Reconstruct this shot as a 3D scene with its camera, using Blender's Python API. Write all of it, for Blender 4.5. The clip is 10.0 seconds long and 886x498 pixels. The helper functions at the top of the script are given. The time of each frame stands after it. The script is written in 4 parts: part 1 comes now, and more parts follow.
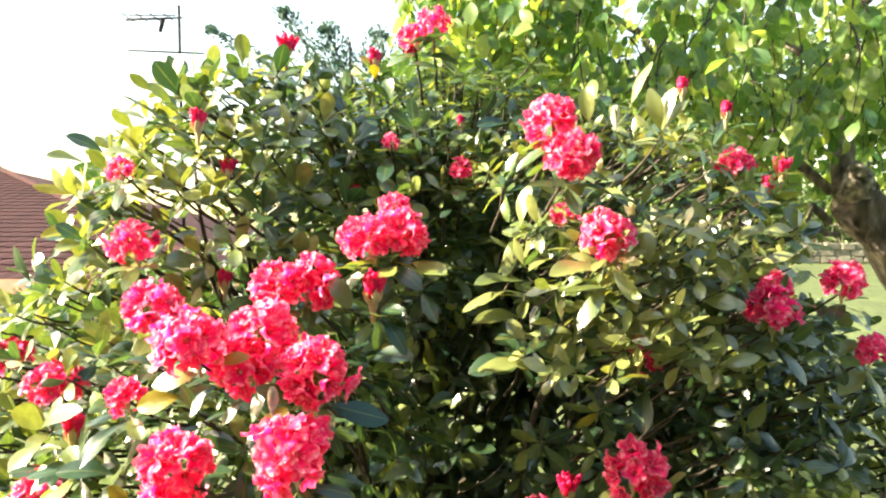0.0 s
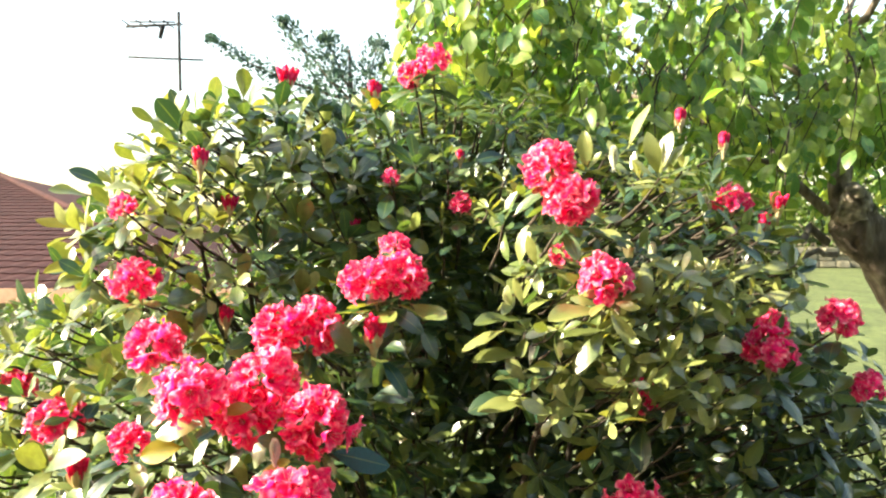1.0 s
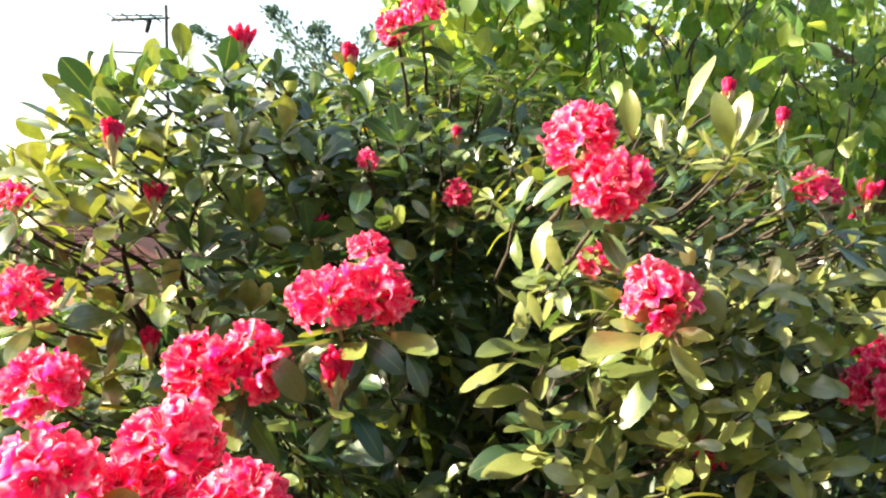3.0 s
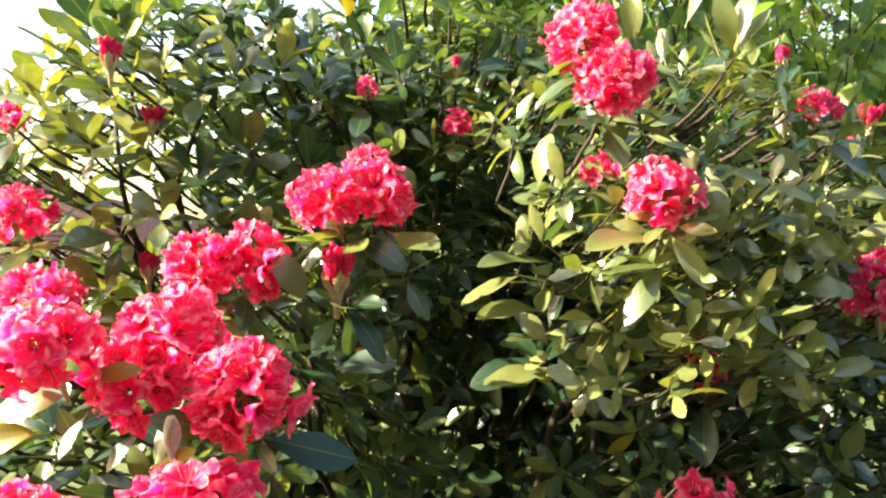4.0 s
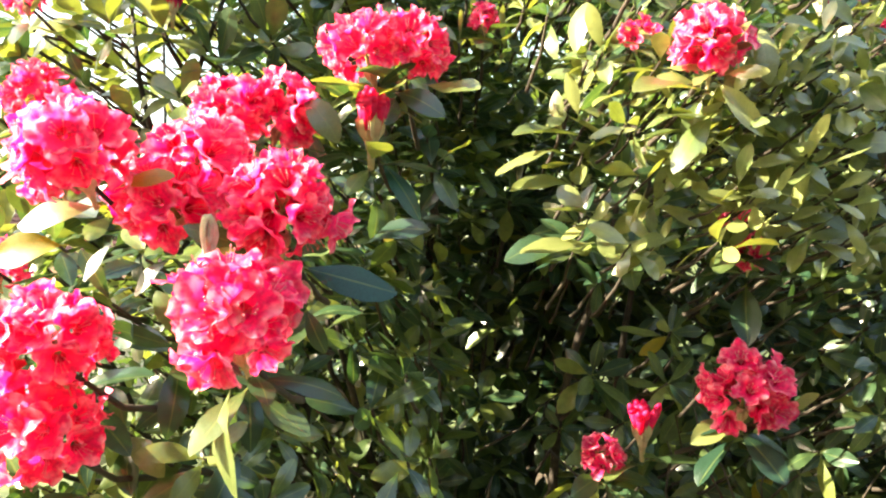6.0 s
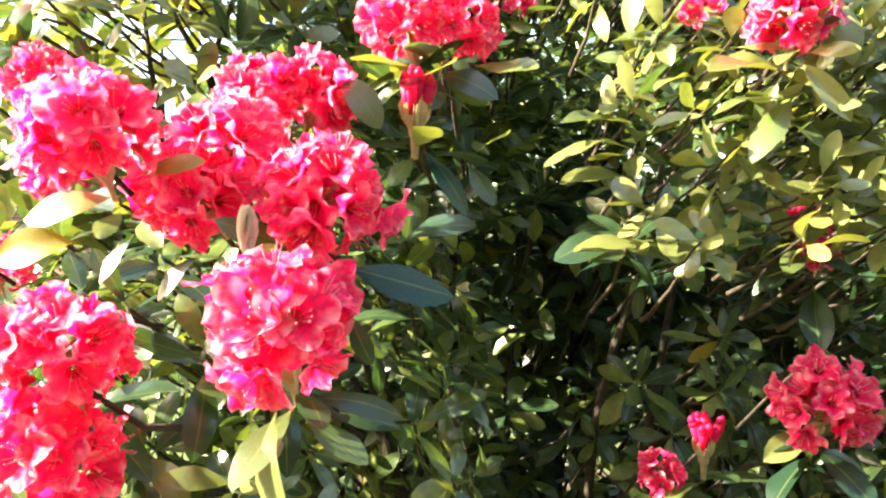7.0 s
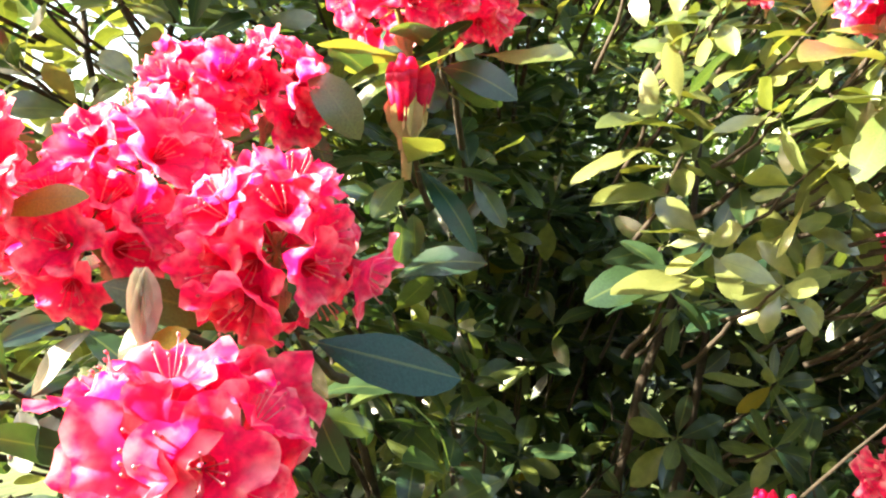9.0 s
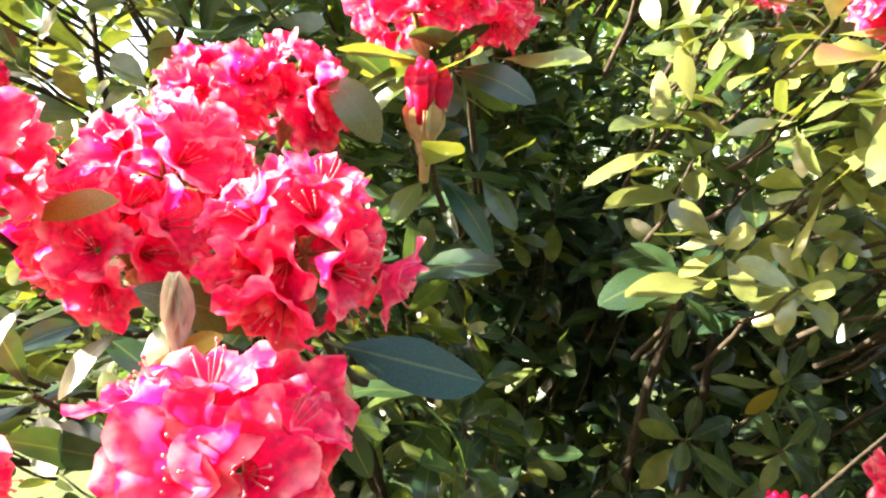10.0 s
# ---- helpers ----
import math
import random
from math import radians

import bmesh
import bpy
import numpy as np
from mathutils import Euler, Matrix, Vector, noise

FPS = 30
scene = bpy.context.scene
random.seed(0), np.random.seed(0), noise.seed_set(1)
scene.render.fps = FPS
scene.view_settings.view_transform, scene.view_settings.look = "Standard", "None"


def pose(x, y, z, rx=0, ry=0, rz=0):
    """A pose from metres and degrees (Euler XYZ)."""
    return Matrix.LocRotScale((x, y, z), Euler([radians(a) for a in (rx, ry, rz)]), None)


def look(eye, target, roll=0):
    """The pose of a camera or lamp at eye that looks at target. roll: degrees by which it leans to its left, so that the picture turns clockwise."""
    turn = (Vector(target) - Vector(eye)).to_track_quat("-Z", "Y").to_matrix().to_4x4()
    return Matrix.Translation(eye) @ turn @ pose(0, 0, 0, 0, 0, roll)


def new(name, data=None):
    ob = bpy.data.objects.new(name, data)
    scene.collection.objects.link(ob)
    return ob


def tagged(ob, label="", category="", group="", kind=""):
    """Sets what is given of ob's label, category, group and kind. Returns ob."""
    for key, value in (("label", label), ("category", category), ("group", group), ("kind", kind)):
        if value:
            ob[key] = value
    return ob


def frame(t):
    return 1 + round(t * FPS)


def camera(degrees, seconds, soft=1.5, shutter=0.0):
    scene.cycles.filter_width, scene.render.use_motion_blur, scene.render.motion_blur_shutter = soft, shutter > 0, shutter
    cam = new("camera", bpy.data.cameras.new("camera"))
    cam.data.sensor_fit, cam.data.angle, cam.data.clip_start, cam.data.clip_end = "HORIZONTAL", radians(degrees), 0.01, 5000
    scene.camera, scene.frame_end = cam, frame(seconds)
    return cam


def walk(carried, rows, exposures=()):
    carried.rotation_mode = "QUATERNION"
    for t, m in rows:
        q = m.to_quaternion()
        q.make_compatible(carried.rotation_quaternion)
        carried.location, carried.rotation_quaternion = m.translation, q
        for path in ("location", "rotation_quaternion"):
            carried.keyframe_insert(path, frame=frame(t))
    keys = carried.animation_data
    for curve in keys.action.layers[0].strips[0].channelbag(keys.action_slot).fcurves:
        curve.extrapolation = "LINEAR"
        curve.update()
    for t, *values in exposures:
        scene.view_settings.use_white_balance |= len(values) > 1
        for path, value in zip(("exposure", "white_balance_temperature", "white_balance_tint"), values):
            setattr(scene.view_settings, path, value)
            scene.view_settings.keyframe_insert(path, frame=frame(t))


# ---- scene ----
cam = camera(64.3, 10.0, soft=2.2)
PATH = [
    (0, (0.067, 0.008, 1.505), (0.006, 2.007, 1.513), 0.0),
    (0.5, (0.066, -0.016, 1.577), (0.006, 1.983, 1.59), -0.1),
    (1, (0.066, -0.01, 1.604), (0.007, 1.989, 1.617), -0.0),
    (1.5, (0.072, 0.053, 1.607), (0.015, 2.053, 1.622), -0.1),
    (2, (0.052, 0.296, 1.626), (-0.003, 2.296, 1.641), -0.1),
    (2.2, (0.044, 0.359, 1.631), (-0.008, 2.358, 1.647), -0.1),
    (3.3, (0.073, 0.474, 1.589), (0.022, 2.474, 1.6), -0.1),
    (3.5, (0.075, 0.469, 1.557), (0.027, 2.468, 1.566), -0.3),
    (4, (0.054, 0.477, 1.446), (0.014, 2.476, 1.46), -0.3),
    (4.5, (0.011, 0.505, 1.38), (-0.03, 2.504, 1.401), -0.2),
    (5, (0.003, 0.514, 1.298), (-0.036, 2.513, 1.324), -0.3),
    (5.5, (0.001, 0.517, 1.225), (-0.037, 2.516, 1.257), -0.2),
    (5.7, (-0.002, 0.518, 1.206), (-0.039, 2.517, 1.235), -0.2),
    (6.8, (-0.07, 0.602, 1.19), (-0.103, 2.602, 1.227), -0.2),
    (7, (-0.092, 0.638, 1.193), (-0.12, 2.637, 1.228), -0.3),
    (7.5, (-0.139, 0.838, 1.226), (-0.154, 2.837, 1.259), -0.5),
    (8, (-0.121, 0.889, 1.236), (-0.137, 2.889, 1.266), -0.5),
    (8.5, (-0.116, 0.891, 1.244), (-0.129, 2.891, 1.272), -0.5),
    (9, (-0.101, 0.885, 1.254), (-0.117, 2.885, 1.28), -0.5),
    (9.5, (-0.106, 0.889, 1.251), (-0.114, 2.889, 1.277), -0.5),
    (10, (-0.124, 0.883, 1.256), (-0.13, 2.883, 1.286), -0.6),
]
walk(cam, [(t, look(eye, target, roll)) for t, eye, target, roll in PATH],
     [(t, stops, 6850, 10) for t, stops in ((0.0, 2.76), (1.0, 2.55), (1.8, 2.37), (4.0, 2.38), (5.5, 2.92), (7.0, 3.05), (10.0, 3.09))])

# ---- light ----
SUN_TO = Vector((-0.80, -0.10, 0.455)).normalized()
world = bpy.data.worlds.new("sky")
scene.world = world
world.use_nodes = True
wn = world.node_tree.nodes
sky = wn.new("ShaderNodeTexSky")
sky.sky_type, sky.sun_disc = "NISHITA", False
sky.sun_elevation = math.asin(SUN_TO.z)
sky.sun_rotation = math.atan2(SUN_TO.x, SUN_TO.y)
sky.dust_density, sky.air_density, sky.ozone_density = 3.0, 1.6, 0.3
world.node_tree.links.new(sky.outputs[0], wn["Background"].inputs[0])
wn["Background"].inputs[1].default_value = 0.098
sun = new("sun", bpy.data.lights.new("sun", "SUN"))
sun.data.energy, sun.data.angle, sun.data.color = 5.0, radians(0.6), (1.0, 0.91, 0.69)
sun.matrix_world = look(SUN_TO * 20, (0, 0, 0))

# ---- materials ----


def material(name):
    m = bpy.data.materials.new(name)
    m.use_nodes = True
    nt = m.node_tree
    return m, nt, nt.nodes["Principled BSDF"], nt.nodes["Material Output"]


def node(nt, kind, **values):
    n = nt.nodes.new(kind)
    for key, value in values.items():
        n.inputs[key.replace("_", " ")].default_value = value
    return n


def ramp(nt, source, stops):
    r = nt.nodes.new("ShaderNodeValToRGB")
    while len(r.color_ramp.elements) < len(stops):
        r.color_ramp.elements.new(0.5)
    for e, (p, c) in zip(r.color_ramp.elements, stops):
        e.position, e.color = p, (*c, 1)
    nt.links.new(source, r.inputs[0])
    return r.outputs[0]


def dice(nt):
    """A random number for each leaf, whether it is an object or one island of a joined mesh."""
    a, b = nt.nodes.new("ShaderNodeObjectInfo"), nt.nodes.new("ShaderNodeNewGeometry")
    add = nt.nodes.new("ShaderNodeMath")
    add.operation = "ADD"
    nt.links.new(a.outputs["Random"], add.inputs[0])
    nt.links.new(b.outputs["Random Per Island"], add.inputs[1])
    fr = nt.nodes.new("ShaderNodeMath")
    fr.operation = "FRACT"
    nt.links.new(add.outputs[0], fr.inputs[0])
    return fr.outputs[0]


def mixed(nt, blend, factor, a, b):
    mx = nt.nodes.new("ShaderNodeMix")
    mx.data_type, mx.blend_type = "RGBA", blend
    for value, slot in ((factor, 0), (a, 6), (b, 7)):
        if isinstance(value, (int, float)):
            mx.inputs[slot].default_value = value
        elif isinstance(value, tuple):
            mx.inputs[slot].default_value = (*value, 1)
        else:
            nt.links.new(value, mx.inputs[slot])
    return mx.outputs[2]


def thin_material(name, stops, through_tint, through_part, rough, spec, vein=0.0, scale=60, bump=0.3, coat=0.0, pale=None):
    """Leaf or petal: a glossy skin over a sheet that lets part of the light through."""
    m, nt, bsdf, out = material(name)
    colour = ramp(nt, dice(nt), stops)
    tc = nt.nodes.new("ShaderNodeTexCoord")
    nz = node(nt, "ShaderNodeTexNoise", Scale=scale, Detail=4.0)
    nt.links.new(tc.outputs["Object"], nz.inputs["Vector"])
    spots = ramp(nt, nz.outputs[0], [(0.3, (0.72, 0.72, 0.72)), (0.7, (1.12, 1.12, 1.12))])
    colour = mixed(nt, "MULTIPLY", 1.0, colour, spots)
    if vein:
        uv = nt.nodes.new("ShaderNodeUVMap")
        sep = nt.nodes.new("ShaderNodeSeparateXYZ")
        nt.links.new(uv.outputs[0], sep.inputs[0])
        mid = nt.nodes.new("ShaderNodeMath")
        mid.operation = "ABSOLUTE"
        nt.links.new(sep.outputs[0], mid.inputs[0])
        line = ramp(nt, mid.outputs[0], [(0.0, (0.6, 0.6, 0.6)), (0.09, (0, 0, 0))])
        colour = mixed(nt, "MIX", line, colour, (0.17, 0.21, 0.06))
    if pale:
        uv = nt.nodes.new("ShaderNodeUVMap")
        sep = nt.nodes.new("ShaderNodeSeparateXYZ")
        nt.links.new(uv.outputs[0], sep.inputs[0])
        # Pale margin blotches that also paint sunlit highlights on the petals.
        rim = ramp(nt, sep.outputs[0], [(0.47, (0, 0, 0)), (1.0, (0.9, 0.9, 0.9))])
        patch = node(nt, "ShaderNodeTexNoise", Scale=55.0, Detail=3.0)
        nt.links.new(tc.outputs["Object"], patch.inputs["Vector"])
        highlight_blot = ramp(nt, patch.outputs[0], [(0.42, (0, 0, 0)), (0.66, (1, 1, 1))])
        colour = mixed(nt, "MIX", mixed(nt, "MULTIPLY", 1.0, rim, highlight_blot), colour, pale)
    nt.links.new(colour, bsdf.inputs["Base Color"])
    bsdf.inputs["Roughness"].default_value = rough
    bsdf.inputs["Specular IOR Level"].default_value = spec
    bsdf.inputs["Coat Weight"].default_value = coat
    bsdf.inputs["Coat Roughness"].default_value = 0.2
    bp = node(nt, "ShaderNodeBump", Strength=bump, Distance=0.002)
    nt.links.new(nz.outputs[0], bp.inputs["Height"])
    nt.links.new(bp.outputs[0], bsdf.inputs["Normal"])
    tr = nt.nodes.new("ShaderNodeBsdfTranslucent")
    nt.links.new(mixed(nt, "MULTIPLY", 1.0, colour, through_tint), tr.inputs[0])
    mx = nt.nodes.new("ShaderNodeMixShader")
    mx.inputs[0].default_value = through_part
    nt.links.new(bsdf.outputs[0], mx.inputs[1])
    nt.links.new(tr.outputs[0], mx.inputs[2])
    nt.links.new(mx.outputs[0], out.inputs[0])
    return m


def solid_material(name, stops, rough=0.8, scale=8.0, bump=0.4, distance=0.01, spec=0.3, detail=6.0, stretch=(1, 1, 1)):
    m, nt, bsdf, out = material(name)
    tc = nt.nodes.new("ShaderNodeTexCoord")
    mp = nt.nodes.new("ShaderNodeMapping")
    mp.inputs["Scale"].default_value = stretch
    nt.links.new(tc.outputs["Object"], mp.inputs[0])
    nz = node(nt, "ShaderNodeTexNoise", Scale=scale, Detail=detail)
    big = node(nt, "ShaderNodeTexNoise", Scale=scale * 0.13, Detail=3.0)
    for n in (nz, big):
        nt.links.new(mp.outputs[0], n.inputs["Vector"])
    col = ramp(nt, nz.outputs[0], stops)
    shade = ramp(nt, big.outputs[0], [(0.3, (0.7, 0.7, 0.7)), (0.7, (1.15, 1.12, 1.05))])
    info = nt.nodes.new("ShaderNodeObjectInfo")
    each = ramp(nt, info.outputs["Random"], [(0.0, (0.82, 0.82, 0.82)), (1.0, (1.12, 1.1, 1.08))])
    col = mixed(nt, "MULTIPLY", 1.0, mixed(nt, "MULTIPLY", 1.0, col, shade), each)
    nt.links.new(col, bsdf.inputs["Base Color"])
    bsdf.inputs["Roughness"].default_value = rough
    bsdf.inputs["Specular IOR Level"].default_value = spec
    bp = node(nt, "ShaderNodeBump", Strength=bump, Distance=distance)
    nt.links.new(nz.outputs[0], bp.inputs["Height"])
    nt.links.new(bp.outputs[0], bsdf.inputs["Normal"])
    return m


LEAF = thin_material("rhododendron_leaf", [(0.0, (0.018, 0.048, 0.028)), (0.5, (0.042, 0.084, 0.035)), (0.8, (0.095, 0.140, 0.044)), (1.0, (0.19, 0.225, 0.06))],
                     (2.1, 1.95, 0.75), 0.30, 0.28, 0.6, vein=1, coat=0.3)
# Darker leaf copy; the shade on a few big leaves is in its colour.
LEAF_SHADED = thin_material("shaded_leaf", [(0.0, (0.014, 0.060, 0.044)), (1.0, (0.022, 0.080, 0.052))], (2.0, 2.0, 0.9), 0.12, 0.38, 0.35, vein=1, coat=0.1)
LEAF_YELLOW = thin_material("yellowed_leaf", [(0.0, (0.24, 0.25, 0.03)), (1.0, (0.30, 0.25, 0.03))], (1.8, 1.5, 0.5), 0.4, 0.4, 0.5, vein=1)
# Pale young growth; the lighter tone also stands in for sun on leaves.
LEAF_YOUNG_LIT = thin_material("young_lit_leaf", [(0.0, (0.095, 0.135, 0.042)), (1.0, (0.26, 0.28, 0.095))], (1.8, 1.65, 0.6), 0.24, 0.28, 0.8, vein=1, coat=0.4)
LEAF_BROAD = thin_material("broad_leaf", [(0.0, (0.045, 0.115, 0.045)), (0.5, (0.12, 0.215, 0.065)), (1.0, (0.27, 0.33, 0.11))], (2.3, 2.1, 0.8), 0.54, 0.36, 0.6, vein=1)
LEAF_SMALL = thin_material("hedge_leaf", [(0.0, (0.04, 0.08, 0.02)), (1.0, (0.12, 0.18, 0.05))], (2.0, 2.0, 0.7), 0.3, 0.45, 0.4)
LEAF_LIGHT = thin_material("light_leaf", [(0.0, (0.12, 0.18, 0.04)), (1.0, (0.25, 0.30, 0.08))], (1.8, 1.7, 0.6), 0.35, 0.45, 0.5)
NEEDLES = thin_material("conifer_spray", [(0.0, (0.04, 0.085, 0.075)), (1.0, (0.09, 0.15, 0.13))], (1.5, 1.5, 1.0), 0.2, 0.6, 0.3)
PETAL = thin_material("crimson_petal", [(0.0, (0.80, 0.009, 0.128)), (0.6, (0.86, 0.017, 0.155)), (1.0, (0.90, 0.034, 0.192))], (1.12, 0.98, 1.20), 0.50, 0.46, 0.26, scale=140, bump=0.4, coat=0.06, pale=(0.95, 0.50, 0.54))
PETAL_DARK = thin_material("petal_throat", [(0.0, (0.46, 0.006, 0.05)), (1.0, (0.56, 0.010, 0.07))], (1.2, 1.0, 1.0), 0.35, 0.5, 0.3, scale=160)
BUD_SCALE = thin_material("leaf_bud_scale", [(0.0, (0.62, 0.60, 0.48)), (1.0, (0.75, 0.72, 0.62))], (1.0, 1.1, 0.9), 0.35, 0.6, 0.3, scale=90)
STAMEN = thin_material("stamen", [(0.0, (0.82, 0.16, 0.26)), (1.0, (0.85, 0.35, 0.38))], (1, 1, 1), 0.2, 0.5, 0.3)
BRACT = thin_material("bud_bract", [(0.0, (0.52, 0.47, 0.28)), (1.0, (0.66, 0.55, 0.38))], (1.2, 1.1, 0.8), 0.25, 0.6, 0.3, scale=90)
GREEN_STEM = solid_material("green_stem", [(0.3, (0.16, 0.20, 0.05)), (0.7, (0.30, 0.28, 0.10))], 0.6, 120, 0.3, 0.002)
TWIG = solid_material("twig_bark", [(0.3, (0.026, 0.020, 0.016)), (0.7, (0.062, 0.050, 0.040))], 0.85, 60, 0.5, 0.003)
BARK = solid_material("tree_bark", [(0.3, (0.035, 0.028, 0.024)), (0.5, (0.14, 0.115, 0.10)), (0.72, (0.34, 0.30, 0.27))], 0.9, 16, 1.0, 0.05, stretch=(1, 1, 0.35))
# Paler bark copy for one stump; sunlight on it is put in the colour.
SUNLIT_BARK = solid_material("sunlit_bark", [(0.3, (0.06, 0.05, 0.045)), (0.5, (0.28, 0.25, 0.22)), (0.7, (0.55, 0.51, 0.47))], 0.9, 22, 1.0, 0.04)
GRASS = solid_material("lawn", [(0.3, (0.040, 0.060, 0.020)), (0.7, (0.090, 0.115, 0.042))], 0.9, 9, 0.8, 0.03)
TILE = solid_material("roof_tile", [(0.3, (0.030, 0.011, 0.014)), (0.7, (0.047, 0.019, 0.022))], 0.9, 18, 0.5, 0.006, spec=0.1)
RENDER_WALL = solid_material("rendered_wall", [(0.3, (0.62, 0.58, 0.52)), (0.7, (0.74, 0.71, 0.66))], 0.9, 30, 0.4, 0.004)
FASCIA = solid_material("fascia_board", [(0.3, (0.45, 0.25, 0.17)), (0.7, (0.55, 0.33, 0.24))], 0.6, 12, 0.2, 0.003)
STONE = solid_material("pale_stone", [(0.3, (0.11, 0.11, 0.08)), (0.7, (0.21, 0.20, 0.16))], 0.9, 16, 0.8, 0.02)
METAL = solid_material("weathered_metal", [(0.3, (0.022, 0.022, 0.024)), (0.7, (0.045, 0.045, 0.048))], 0.9, 40, 0.2, 0.001, spec=0.05)
ADDED_WALL = solid_material("brown_wall", [(0.3, (0.14, 0.10, 0.08)), (0.7, (0.22, 0.16, 0.13))], 0.9, 25, 0.5, 0.004)
SOIL = solid_material("soil", [(0.3, (0.04, 0.03, 0.02)), (0.7, (0.10, 0.075, 0.05))], 0.95, 20, 1.0, 0.02)

# ---- builders ----
rng = np.random.default_rng(7)


class Sheet:
    """Collects vertices and faces of many pieces for one mesh."""

    def __init__(self):
        self.v, self.f, self.u, self.n, self.mats = [], [], [], 0, []

    def add(self, verts, faces, uvs=None, mat=0):
        verts = np.asarray(verts, float)
        self.v.append(verts)
        self.u.append(np.zeros((len(verts), 2)) + 0.5 if uvs is None else uvs)
        self.f.extend(tuple(i + self.n for i in f) for f in faces)
        self.mats.extend([mat] * len(faces))
        self.n += len(verts)

    def mesh(self, name, *materials, smooth=True):
        me = bpy.data.meshes.new(name)
        me.from_pydata(np.concatenate(self.v).tolist(), [], self.f)
        for m in materials:
            me.materials.append(m)
        me.polygons.foreach_set("use_smooth", [smooth] * len(me.polygons))
        if len(materials) > 1:
            me.polygons.foreach_set("material_index", self.mats)
        layer = me.uv_layers.new(name="UVMap")
        idx = np.empty(len(me.loops), int)
        me.loops.foreach_get("vertex_index", idx)
        layer.data.foreach_set("uv", np.concatenate(self.u)[idx].ravel())
        me.update()
        return me


def piece(name, mesh, parent=None, m=None, label="", kind=""):
    ob = new(name, mesh)
    if parent is not None:
        ob.parent = parent
    if m is not None:
        ob.matrix_basis = m
    return tagged(ob, label, kind=kind)


def part(name, bm, mat, parent, label=""):
    me = bpy.data.meshes.new(name)
    bm.to_mesh(me)
    bm.free()
    me.materials.append(mat)
    return piece(name, me, parent, label=label)


def tube(sheet, pts, r0, r1, seg=6, mat=0, knots=0.0):
    """A tapered tube along points, closed at its tip."""
    pts = [Vector(p) for p in pts]
    verts, faces = [], []
    side = Vector((0.37, 0.71, 0.6))
    for i, p in enumerate(pts):
        d = (pts[min(i + 1, len(pts) - 1)] - pts[max(i - 1, 0)]).normalized()
        a = d.cross(side).normalized()
        b = d.cross(a)
        k = i / max(1, len(pts) - 1)
        r = r0 + (r1 - r0) * k
        for s in range(seg):
            w = 2 * math.pi * s / seg
            rr = r * (1 + knots * noise.noise(p * 6 + Vector((math.cos(w), math.sin(w), 0))))
            verts.append(p + (a * math.cos(w) + b * math.sin(w)) * rr)
    for i in range(len(pts) - 1):
        for s in range(seg):
            t = (s + 1) % seg
            faces.append((i * seg + s, i * seg + t, (i + 1) * seg + t, (i + 1) * seg + s))
    faces.append(tuple(range(seg))[::-1])
    faces.append(tuple((len(pts) - 1) * seg + s for s in range(seg)))
    sheet.add([tuple(v) for v in verts], faces, None, mat)


def bend(a, b, sag, n=6, wobble=0.0, seed=0):
    """Points of a bowed line from a to b."""
    a, b, sag = Vector(a), Vector(b), Vector(sag)
    pts = []
    for i in range(n + 1):
        k = i / n
        p = a.lerp(b, k) + sag * (4 * k * (1 - k))
        if 0 < i < n and wobble:
            p += wobble * Vector((noise.noise((seed, k * 4, 0)), noise.noise((seed, k * 4, 9)), noise.noise((seed, k * 4, 5))))
        pts.append(p)
    return pts


def leaf_shape(width, curl, fold, tip, rows=7, wave=0.0, stalk=0.1, seed=0, belly=1.2):
    """Unit leaf along +Y with its face up +Z: vertices, faces and uv."""
    r = random.Random(seed)
    verts, uvs, faces = [], [], []
    twist = r.uniform(-0.35, 0.35)
    for i in range(rows + 1):
        k = 1 - (1 - i / rows) ** 1.45
        w = width * 0.5 * (max(0.0, math.sin(math.pi * min(1, k ** belly))) ** 0.62) * (1 - tip * max(0, k - 0.6))
        if i in (0, rows):
            w = width * 0.02
        y = stalk + (1 - stalk) * k
        z = -curl * k * k + 0.10 * k
        for j in (-2, -1, 0, 1, 2):
            x = w * j / 2
            dz = fold * abs(j) / 2 * w + wave * w * math.sin(9 * k + j * 1.3 + seed) * abs(j) / 2
            c, s = math.cos(twist * k), math.sin(twist * k)
            verts.append((x * c - dz * s, y, z + dz * c + x * s))
            uvs.append((j / 2, k))
    for i in range(rows):
        for j in range(4):
            a = i * 5 + j
            faces.append((a, a + 1, a + 6, a + 5))
    n = len(verts)
    verts += [(-0.012, 0, 0), (0.012, 0, 0), (0.012, stalk * 1.15, 0.003), (-0.012, stalk * 1.15, 0.003)]
    uvs += [(0, 0)] * 4
    faces.append((n, n + 1, n + 2, n + 3))
    return np.array(verts), faces, np.array(uvs)


NARROW = [leaf_shape(0.34 + 0.035 * (i % 3), 0.02 + 0.12 * (i % 4), -0.12 + 0.22 * (i % 3), 0.15, wave=0.10, seed=i, belly=1.35) for i in range(8)]
OBOVATE = [leaf_shape(0.42 + 0.04 * (i % 3), 0.02 + 0.09 * (i % 4), -0.10 + 0.16 * (i % 3), 0.05, wave=0.07, seed=60 + i, belly=1.55) for i in range(8)]
BROAD = [leaf_shape(0.50 + 0.06 * (i % 3), 0.12 + 0.1 * (i % 3), 0.15 + 0.1 * (i % 2), 0.9, wave=0.07, stalk=0.16, seed=20 + i) for i in range(6)]
SMALL = [leaf_shape(0.5, 0.15, 0.2, 0.3, rows=3, seed=40 + i) for i in range(3)]


